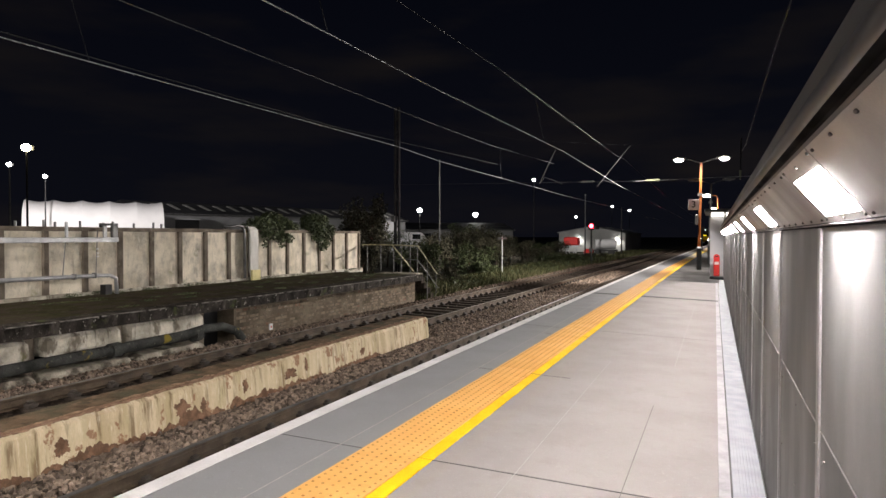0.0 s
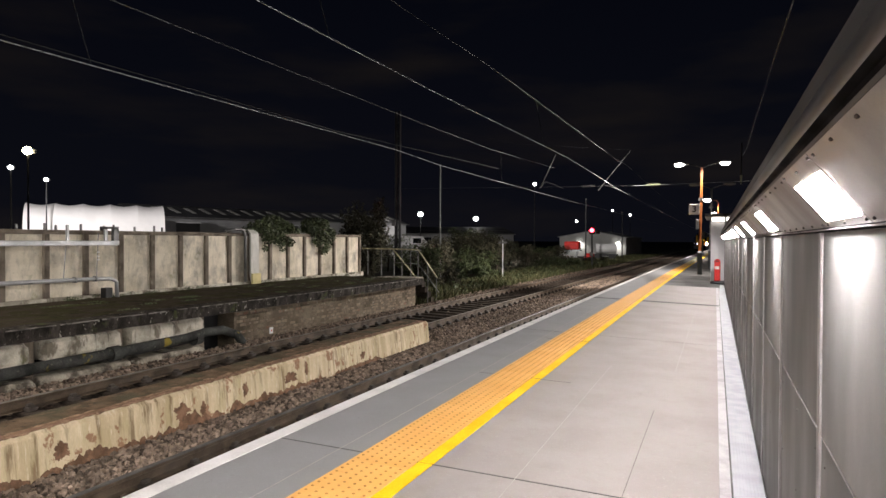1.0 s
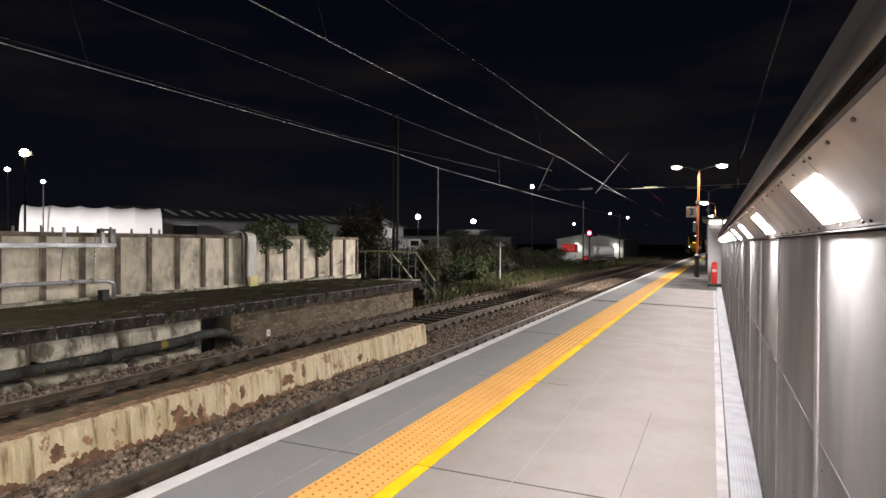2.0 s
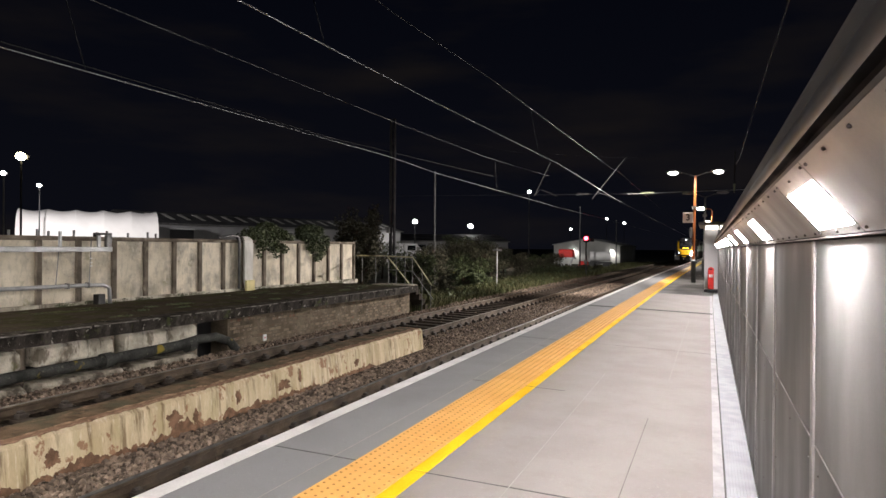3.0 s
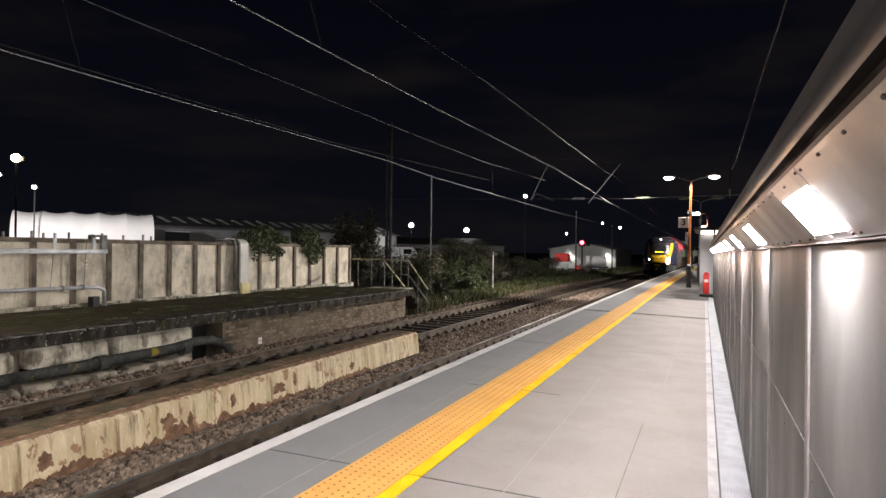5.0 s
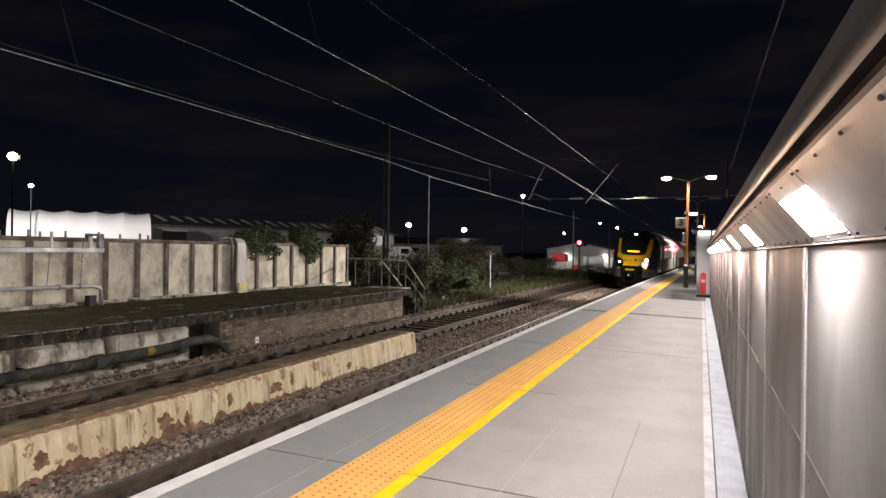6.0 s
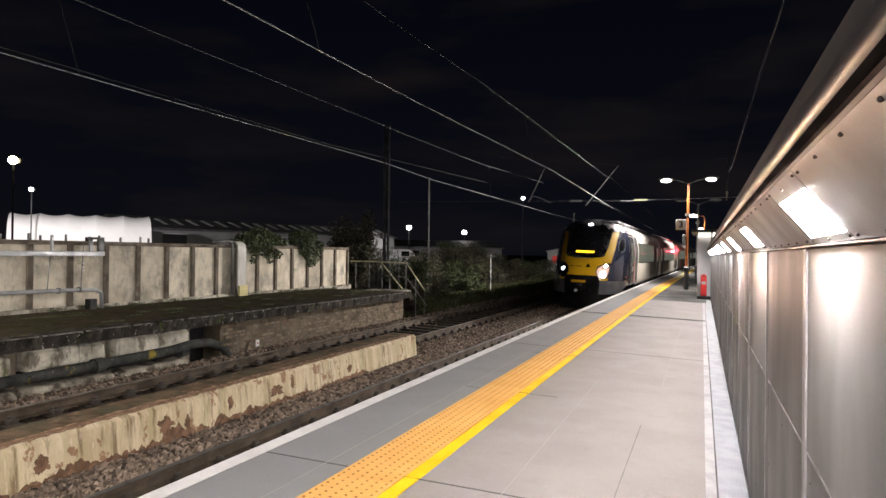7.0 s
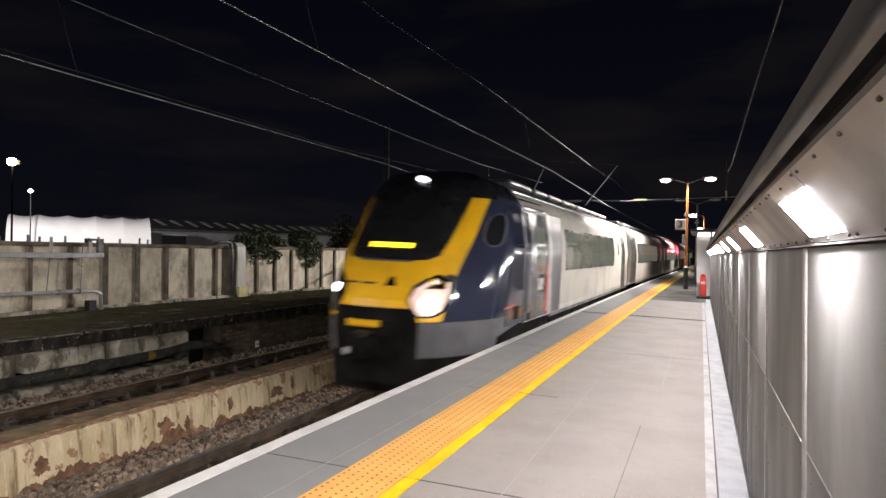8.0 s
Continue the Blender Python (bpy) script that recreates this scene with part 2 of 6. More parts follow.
# Lightless black for the beam tube, so its walls return no light.
M["beam_absorber"] = mat("beam_absorber", (0.002, 0.002, 0.002), 1.0, var=0.0, bump=0.0, spec=0.0)
M["brick"] = layer(layer(layer(mat("brick", (0.225, 0.175, 0.128), 0.95, var=0.3, scale=2.0, fine=60, bump=0.5, rand=0.12, spec=0.1), (0.10, 0.082, 0.062), 1.6, 0.47, 0.62, amount=0.8),
                   (0.44, 0.40, 0.35), 8.0, 0.60, 0.67, (1, 1, 2.5), 0.75), (0.17, 0.075, 0.05), 3.0, 0.60, 0.66, (1, 1, 1), 0.6)
M["mortar"] = mat("mortar", (0.19, 0.155, 0.112), 0.95, var=0.4, scale=1.5, fine=50, bump=0.3, grime=(0.10, 0.082, 0.062), grime_scale=1.2, spec=0.1)
M["pipe"] = layer(mat("pipe", (0.060, 0.062, 0.058), 0.85, var=0.4, scale=3, fine=50, bump=0.4, grime=(0.26, 0.20, 0.03), grime_scale=2.4, grime_lo=0.61, grime_hi=0.66, spec=0.15), (0.16, 0.16, 0.13), 11, 0.60, 0.70, amount=0.8)
M["wall_panel"] = layer(layer(layer(layer(layer(mat("wall_panel", (0.76, 0.69, 0.565), 0.92, var=0.15, scale=1.7, fine=70, bump=0.35, col2=(0.58, 0.52, 0.41), lo=0.42, hi=0.62, rand=0.12, spec=0.1),
                        (0.22, 0.21, 0.185), 1.5, 0.49, 0.68, (1, 1, 0.9), 0.75), (0.30, 0.28, 0.235), 6.5, 0.52, 0.70, (1, 1.3, 0.4), 0.5),
                        (0.76, 0.69, 0.56), 7.0, 0.55, 0.66, (1, 1, 0.6), 0.65), (0.11, 0.10, 0.075), 24.0, 0.60, 0.70, (1, 1, 0.5), 0.5), (0.17, 0.18, 0.08), 2.6, 0.60, 0.70, (1, 1, 1), 0.5)
M["wall_post"] = layer(mat("wall_post", (0.19, 0.155, 0.12), 0.9, var=0.3, scale=3, fine=50, bump=0.3, rand=0.15), (0.34, 0.30, 0.24), 8.0, 0.60, 0.72, (1, 1, 0.5), 0.6)
M["galv"] = mat("galv", (0.50, 0.51, 0.52), 0.45, metal=0.5, var=0.18, scale=4, fine=60, bump=0.06)
M["galv_dull"] = mat("galv_dull", (0.22, 0.22, 0.22), 0.55, metal=0.5, var=0.25, scale=4, fine=60, bump=0.1)
M["handrail"] = mat("handrail", (0.52, 0.48, 0.30), 0.5, metal=0.2, var=0.2, scale=4, fine=40, bump=0.1)
M["post_orange"] = mat("post_orange", (0.40, 0.125, 0.035), 0.5, var=0.15, scale=3, bump=0.05)
M["post_dark"] = mat("post_dark", (0.045, 0.05, 0.05), 0.5, var=0.2, scale=3, bump=0.05)
M["lamp_case"] = mat("lamp_case", (0.35, 0.35, 0.35), 0.4, metal=0.5, var=0.1, bump=0.0)
M["lamp_glow"] = mat("lamp_glow", (1, 0.95, 0.88), 0.4, var=0.0, bump=0, emit=45.0, emit_col=(1.0, 0.94, 0.86))
M["flood_glow"] = mat("flood_glow", (1, 0.97, 0.92), 0.4, var=0.0, bump=0, emit=25.0, emit_col=(1.0, 0.97, 0.92))
M["flood_warm"] = mat("flood_warm", (1, 0.88, 0.55), 0.4, var=0.0, bump=0, emit=30.0, emit_col=(1.0, 0.86, 0.52))
M["red_glow"] = mat("red_glow", (1, 0.02, 0.03), 0.4, var=0.0, bump=0, emit=40.0, emit_col=(1.0, 0.03, 0.05))
M["window_glow"] = mat("window_glow", (1, 0.95, 0.85), 0.4, var=0.0, bump=0, emit=3.0, emit_col=(1.0, 0.95, 0.86))
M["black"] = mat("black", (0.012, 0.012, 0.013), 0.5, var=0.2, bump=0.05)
M["sign_white"] = mat("sign_white", (0.75, 0.75, 0.76), 0.4, var=0.03, bump=0)
M["shelter"] = mat("shelter", (0.66, 0.64, 0.66), 0.4, var=0.06, scale=1, bump=0.02)
M["label_white"] = mat("label_white", (0.55, 0.45, 0.43), 0.6, var=0.1, bump=0.0)
M["red"] = mat("red", (0.55, 0.025, 0.02), 0.4, var=0.12, scale=3, bump=0.03)
M["wire"] = mat("wire", (0.42, 0.425, 0.44), 0.95, var=0.05, bump=0.0, spec=0.03)
M["wire_dark"] = mat("wire_dark", (0.042, 0.043, 0.046), 0.8, var=0.1, bump=0.0, spec=0.1)
M["wire_mid"] = mat("wire_mid", (0.15, 0.152, 0.16), 0.8, var=0.1, bump=0.0, spec=0.1)
M["insulator"] = mat("insulator", (0.30, 0.32, 0.21), 0.3, var=0.1, bump=0.0)
M["mast"] = mat("mast", (0.032, 0.032, 0.035), 0.7, metal=0.2, var=0.2, scale=2, bump=0.1)
M["ground"] = mat("ground", (0.055, 0.05, 0.038), 0.95, var=0.4, scale=0.7, fine=9, bump=0.5, col2=(0.03, 0.045, 0.018))
M["leaf"] = island_vary(mat("leaf", (0.085, 0.105, 0.045), 0.6, var=0.3, scale=3, bump=0.0, col2=(0.05, 0.065, 0.03)), 0.5)
M["leaf_dry"] = island_vary(mat("leaf_dry", (0.095, 0.090, 0.056), 0.7, var=0.3, scale=3, bump=0.0), 0.5)
M["blade"] = island_vary(mat("blade", (0.080, 0.092, 0.042), 0.85, var=0.3, scale=2, bump=0.0, col2=(0.10, 0.088, 0.048), spec=0.08), 0.5)
M["bark"] = mat("bark", (0.07, 0.055, 0.04), 0.9, var=0.3, scale=4, bump=0.4, stretch=(1, 1, 0.3))
M["tent"] = mat("tent", (0.80, 0.78, 0.77), 0.6, var=0.05, scale=0.7, bump=0.05)
M["shed_roof"] = mat("shed_roof", (0.085, 0.085, 0.09), 0.7, var=0.25, scale=0.4, bump=0.1)
M["shed_wall"] = mat("shed_wall", (0.34, 0.34, 0.345), 0.7, var=0.15, scale=0.5, bump=0.05)
M["skylight"] = mat("skylight", (0.66, 0.66, 0.62), 0.4, var=0.1, bump=0.0)
M["hall_wall"] = mat("hall_wall", (0.52, 0.52, 0.50), 0.7, var=0.12, scale=0.5, bump=0.05)
M["white_shell"] = mat("white_shell", (0.62, 0.62, 0.62), 0.4, var=0.1, scale=0.7, bump=0.02)
M["glass_dark"] = mat("glass_dark", (0.01, 0.011, 0.013), 0.08, var=0.0, bump=0.0, spec=0.6)


# ---- building blocks ----
def thing(name, label="", category="", group="", kind="", place=(0, 0, 0)):
    ob = new(name)
    ob.location = place
    ob.empty_display_size = 0.1
    return tagged(ob, label, category, group, kind)


def finish(name, bm, material, smooth=False):
    me = bpy.data.meshes.new(name)
    bmesh.ops.recalc_face_normals(bm, faces=bm.faces)
    bm.to_mesh(me)
    bm.free()
    for m in (material if isinstance(material, (list, tuple)) else [material]):
        me.materials.append(m)
    if smooth:
        me.shade_smooth()
    return me


def part(name, bm, material, parent, label="", smooth=False, at=None):
    ob = new(name, finish(name, bm, material, smooth))
    ob.parent = parent
    if at is not None:
        ob.matrix_basis = at
    return tagged(ob, label)


def solo(name, bm, material, label, category="", kind="", group="", smooth=False):
    return tagged(new(name, finish(name, bm, material, smooth)), label, category, group, kind)


def piece(name, me, parent, at, label=""):
    ob = new(name, me)
    ob.parent = parent
    ob.matrix_basis = at
    return tagged(ob, label)


def box(bm, x0, x1, y0, y1, z0, z1, bevel=0.0, mi=0):
    r = bmesh.ops.create_cube(bm, size=1.0, matrix=Matrix.LocRotScale(((x0 + x1) / 2, (y0 + y1) / 2, (z0 + z1) / 2), None, (x1 - x0, y1 - y0, z1 - z0)))
    fs = list({f for v in r["verts"] for f in v.link_faces})
    for f in fs:
        f.material_index = mi
    if bevel:
        bmesh.ops.bevel(bm, geom=list({e for v in r["verts"] for e in v.link_edges}), offset=bevel, segments=1, affect="EDGES", profile=0.5)
    return bm


def bx(*a, **k):
    return box(bmesh.new(), *a, **k)


def rod(bm, p, q, r, seg=8, r2=None):
    p, q = Vector(p), Vector(q)
    d = q - p
    m = Matrix.Translation((p + q) / 2) @ d.to_track_quat("Z", "Y").to_matrix().to_4x4()
    bmesh.ops.create_cone(bm, cap_ends=True, segments=seg, radius1=r, radius2=r if r2 is None else r2, depth=d.length, matrix=m)
    return bm


def tube(bm, pts, r, seg=8):
    """A bent pipe through pts."""
    rings = []
    pts = [Vector(p) for p in pts]
    for i, p in enumerate(pts):
        d = (pts[min(i + 1, len(pts) - 1)] - pts[max(i - 1, 0)]).normalized()
        side = d.cross(Vector((0, 0, 1)))
        side = side.normalized() if side.length > 1e-3 else Vector((1, 0, 0))
        up = side.cross(d).normalized()
        rings.append([bm.verts.new(p + r * (math.cos(a) * side + math.sin(a) * up)) for a in (2 * math.pi * k / seg for k in range(seg))])
    for a, b in zip(rings, rings[1:]):
        for k in range(seg):
            bm.faces.new((a[k], a[(k + 1) % seg], b[(k + 1) % seg], b[k]))
    bm.faces.new(rings[0][::-1])
    bm.faces.new(rings[-1])
    return bm


# ---- the line of the railway: a gentle bend, canted to the inside ----
CANT, EDGE = 0.0366, -2.909


def bend(y):
    return 0.0 if y < 0 else 0.0002056 * y * y if y < 50 else 0.514 + 0.02056 * (y - 50)


def cz(x):
    return -CANT * (x - EDGE)


def steps(y0, y1, d=2.0):
    n = max(1, round((y1 - y0) / d))
    return [y0 + (y1 - y0) * i / n for i in range(n + 1)]


def sweep(bm, profile, ys, closed=True, mi=0, curved=True):
    """Draws a cross-section of (x, z) along the bend, or straight along y."""
    rings = []
    for y in ys:
        rings.append([bm.verts.new((x + (bend(y) if curved else 0.0), y, z)) for x, z in profile])
    n = len(profile)
    for a, b in zip(rings, rings[1:]):
        for k in range(n if closed else n - 1):
            f = bm.faces.new((a[k], a[(k + 1) % n], b[(k + 1) % n], b[k]))
            f.material_index = mi
    if closed:
        bm.faces.new(rings[0][::-1]).material_index = mi
        bm.faces.new(rings[-1]).material_index = mi
    return bm


def strip(x0, x1, z0, z1):
    """A flat slab between two lines of the platform, following its fall."""
    return [(x0, cz(x0) + z0), (x1, cz(x1) + z0), (x1, cz(x1) + z1), (x0, cz(x0) + z1)]

# ---- ground and railway ----
def build_ground():
    bm = bmesh.new()
    xs = [-1500, -300, -120, -60, -30, -13, -9.6, -2.95, 3.5, 30, 300, 1500]
    ys = [-1500, -200, -60, -20, 0, 20, 40, 70, 110, 160, 250, 400, 900, 1500]
    grid = [[bm.verts.new((x + (bend(y) if -13 <= x <= 4 and y < 400 else 0), y, -1.12)) for x in xs] for y in ys]
    for j in range(len(ys) - 1):
        for i in range(len(xs) - 1):
            bm.faces.new((grid[j][i], grid[j][i + 1], grid[j + 1][i + 1], grid[j + 1][i]))
    solo("ground", bm, M["ground"], "rough dark earth with weeds beside the railway", "ground", "structure")
    bm = bmesh.new()
    prof = [(-9.55, -1.2), (-9.3, -0.80), (-8.9, -0.80), (-8.5, -0.91), (-8.2, -0.965), (-7.1, -1.0), (-6.8, -0.97), (-6.3, -0.91), (-5.5, -0.92), (-5.2, -0.97), (-4.9, -1.04), (-3.8, -1.08), (-2.95, -1.08), (-2.9, -1.25)]
    sweep(bm, prof, steps(-30, 50, 2.5) + [60, 80, 110, 150, 200, 260], closed=False)
    solo("ballast_bed", bm, M["ballast"], "bed of brown-grey ballast under the tracks", "ballast", "structure")


RAIL_PROFILE = [(-0.07, 0.0), (0.07, 0.0), (0.07, 0.012), (0.012, 0.03), (0.010, 0.105), (0.034, 0.118), (0.036, 0.148), (0.028, 0.155),
                (-0.028, 0.155), (-0.036, 0.148), (-0.034, 0.118), (-0.010, 0.105), (-0.012, 0.03), (-0.07, 0.012)]


def build_track(name, x_rails, y_sleep, clips):
    track = thing(name, "rusty-sided steel rails on weathered sleepers in ballast", "track", kind="structure")
    xm = sum(x_rails) / 2
    for xr in x_rails:
        bm = bmesh.new()
        ys = steps(-30, 50, 2.0) + steps(55, 260, 8)
        sweep(bm, [(xr + a, -0.915 + cz(xr) - 0.155 + b) for a, b in RAIL_PROFILE], ys)
        for f in bm.faces:
            c = f.calc_center_median()
            if c.z > -0.915 + cz(xr) - 0.006 and abs(f.normal.y) < 0.5:
                f.material_index = 1
        part("rail", bm, [M["rail_side"], M["rail_worn" if name == "track_near" else "rail_head"]], track)
    sl = finish("sleeper", bx(-1.28, 1.28, -0.125, 0.125, -0.09, 0.03, bevel=0.012), M["sleeper"])
    cl = bmesh.new()
    box(cl, 0.05, 0.17, -0.07, 0.07, -0.02, 0.05, bevel=0.012)
    box(cl, 0.06, 0.12, -0.05, 0.05, 0.04, 0.085, bevel=0.015)
    cl = finish("rail_clip", cl, M["clip"])
    y = y_sleep[0]
    tilt = Matrix.Rotation(math.atan(CANT), 4, "Y")
    while y < y_sleep[1]:
        at = Matrix.Translation((xm + bend(y), y, -0.915 - 0.19 + cz(xm))) @ tilt
        piece("sleeper", sl, track, at @ pose(0, random.uniform(-0.02, 0.02), 0, 0, 0, random.uniform(-0.6, 0.6)))
        if y < clips:
            for xr in x_rails:
                piece("rail_clip", cl, track, Matrix.Translation((xr + bend(y), y, -0.915 - 0.155 + cz(xr))) @ tilt)
                piece("rail_clip", cl, track, Matrix.Translation((xr + bend(y), y, -0.915 - 0.155 + cz(xr))) @ tilt @ pose(0, 0, 0, 0, 0, 180))
        y += 0.65
    return track


build_ground()
build_track("track_near", (-3.61, -5.115), (-5.5, 60.0), 34)
build_track("track_far", (-6.935, -8.44), (-5.5, 75.0), 45)


def build_stones():
    """Loose ballast near the camera, joined into one mesh of rough blocks."""
    rng = np.random.default_rng(4)
    base = np.array([(-1, -1, -1), (1, -1, -1), (1, 1, -1), (-1, 1, -1), (-1, -1, 1), (1, -1, 1), (1, 1, 1), (-1, 1, 1)], float) * 0.5
    quads = np.array([(0, 3, 2, 1), (4, 5, 6, 7), (0, 1, 5, 4), (1, 2, 6, 5), (2, 3, 7, 6), (3, 0, 4, 7)])
    bands = [(-5.88, -5.16, 1.5, 30, 15000), (-9.2, -8.52, 3.5, 24, 8500), (-6.9, -5.2, 14.2, 45, 8000), (-5.05, -3.7, 1.5, 30, 3000), (-9.4, -8.55, 24, 55, 1600), (-8.35, -7.0, 14, 40, 500)]
    vs, fs, o = [], [], 0
    for x0, x1, y0, y1, n in bands:
        for _ in range(n):
            y = y0 + (y1 - y0) * rng.random() ** 1.5
            x = rng.uniform(x0, x1)
            s = rng.uniform(0.022, 0.056) * np.array([1, rng.uniform(0.7, 1.3), rng.uniform(0.6, 0.9)])
            q = Euler(rng.uniform(0, 6.28, 3)).to_matrix()
            z = np.interp(x, [-9.3, -8.9, -8.5, -8.2, -7.1, -6.8, -6.3, -5.5, -5.2, -4.9, -3.8], [-0.80, -0.80, -0.91, -0.965, -1.0, -0.97, -0.91, -0.92, -0.97, -1.04, -1.08])
            v = (base + rng.normal(0, 0.13, base.shape)) * s @ np.array(q)
            vs.append(v + (x + bend(y), y, z + rng.uniform(-0.008, 0.030)))
            fs.append(quads + o)
            o += 8
    me = bpy.data.meshes.new("ballast_stones")
    me.from_pydata(np.concatenate(vs).tolist(), [], np.concatenate(fs).tolist())
    me.materials.append(M["stones"])
    tagged(new("ballast_stones", me), "loose angular brown and grey ballast stones", "ballast", kind="stuff")


build_stones()


def build_barrier():
    """Low concrete wall between the tracks, its sloping face stained with rust."""
    b = thing("track_barrier", "low stained concrete wall between the tracks, crumbling rusty top edge", "barrier")
    bm = bmesh.new()
    rng = random.Random(3)
    prof = lambda j: [(-5.90 + j, -1.1), (-5.955 + j * 0.5, -0.50 + j * 0.3), (-6.0, -0.455 + j), (-6.13 + 5 * j, -0.449 + 2 * j), (-6.52, -0.435 + j), (-6.54, -1.1)]
    rings = []
    for y in steps(-6, 14.05, 0.11):
        j = rng.uniform(-0.0025, 0.0025)
        rings.append([bm.verts.new((x + bend(y) * 0.3 - 0.012 * max(0, y - 8) , y, z)) for x, z in prof(j)])
    for a, c in zip(rings, rings[1:]):
        for k in range(5):
            f = bm.faces.new((a[k], a[k + 1], c[k + 1], c[k]))
            f.material_index = (0, 0, 2, 1, 0)[k]
    bm.faces.new(rings[0][::-1])
    bm.faces.new(rings[-1])
    part("wall", bm, [M["barrier"], M["barrier_top"], M["barrier_lip"]], b)
    # crumbled rusty arris and patches where the skin has come away
    bm = bmesh.new()
    for _ in range(1100):
        y = rng.uniform(1.5, 14)
        x = (-6.015 if rng.random() < 0.35 else -6.125) + rng.gauss(0, 0.016) - 0.012 * max(0, y - 8)
        r = rng.uniform(0.010, 0.032)
        bmesh.ops.create_icosphere(bm, subdivisions=1, radius=1, matrix=Matrix.LocRotScale((x, y, -0.452 + rng.uniform(-0.006, 0.004)), None, (r * 0.7, r * 2.2, r * 0.35)))
    tagged(part("crumbled_edge", bm, M["crumb"], b, "crumbling rust-brown edge"), kind="stuff")
    for y0, y1 in ((1.2, 4.4), (4.5, 7.1), (7.2, 9.6), (9.9, 11.6)):
        bm = bmesh.new()
        low, high = [], []
        for y in steps(y0, y1, 0.016):
            big = max(0.0, noise.noise(Vector((y * 1.9, 3.1, 0))) - 0.02) ** 0.6
            a = 0.20 * big * (0.75 + 0.9 * noise.noise(Vector((y * 8.0, 7.7, 0)))) + noise.noise(Vector((y * 17.0, 1.7, 0))) * 0.045 + noise.noise(Vector((y * 41.0, 4.7, 0))) * 0.028
            h = max(0.004, 0.035 + a) * min(1.0, (y - y0) * 6 + 0.1, (y1 - y) * 6 + 0.1)
            for line, z in ((low, -0.96), (high, -0.885 + h)):
                x = -5.90 - 0.055 * (z + 1.1) / 0.6 + 0.006 - 0.012 * max(0, y - 8) + 0.0617e-3 * max(0, y) ** 2
                line.append(bm.verts.new((x, y, z)))
        for k in range(len(low) - 1):
            bm.faces.new((low[k], low[k + 1], high[k + 1], high[k]))
        r = bmesh.ops.extrude_face_region(bm, geom=bm.faces[:])
        bmesh.ops.translate(bm, verts=[v for v in r["geom"] if isinstance(v, bmesh.types.BMVert)], vec=(-0.03, 0, 0))
        part("spalled_patch", bm, M["rust_stain"], b, "rust-brown spalled concrete along the foot")
    # separate ragged scabs higher on the face
    for y0, z0, w0, h0 in ((3.62, -0.73, 0.05, 0.09), (4.75, -0.70, 0.10, 0.10), (6.35, -0.70, 0.16, 0.11), (6.72, -0.75, 0.08, 0.09), (7.55, -0.66, 0.07, 0.12), (8.6, -0.70, 0.20, 0.10), (9.05, -0.64, 0.05, 0.12), (10.9, -0.73, 0.09, 0.08)):
        bm = bmesh.new()
        rim = []
        for k in range(72):
            a = 2 * math.pi * k / 72
            u = Vector((math.cos(a) + y0 * 3, math.sin(a), z0))
            q = 0.8 + 0.5 * noise.noise(u * 1.3) + 0.28 * noise.noise(u * 4.0) + 0.2 * noise.noise(u * 9.0)
            y, z = y0 + w0 * q * math.cos(a), z0 + h0 * q * math.sin(a)
            rim.append(bm.verts.new((-5.90 - 0.055 * (z + 1.1) / 0.6 + 0.005 - 0.012 * max(0, y - 8) + 0.0617e-3 * max(0, y) ** 2, y, z)))
        f = bm.faces.new(rim)
        r = bmesh.ops.extrude_face_region(bm, geom=[f])
        bmesh.ops.translate(bm, verts=[v for v in r["geom"] if isinstance(v, bmesh.types.BMVert)], vec=(-0.03, 0, 0))
        part("spalled_patch", bm, M["rust_stain"], b, "rust-brown spalled concrete along the foot")
    return b


build_barrier()


# ---- near platform ----
JOINTS = [-8.75, -2.4, 3.95, 10.31, 16.67, 23.0, 29.4, 35.8, 42.1]


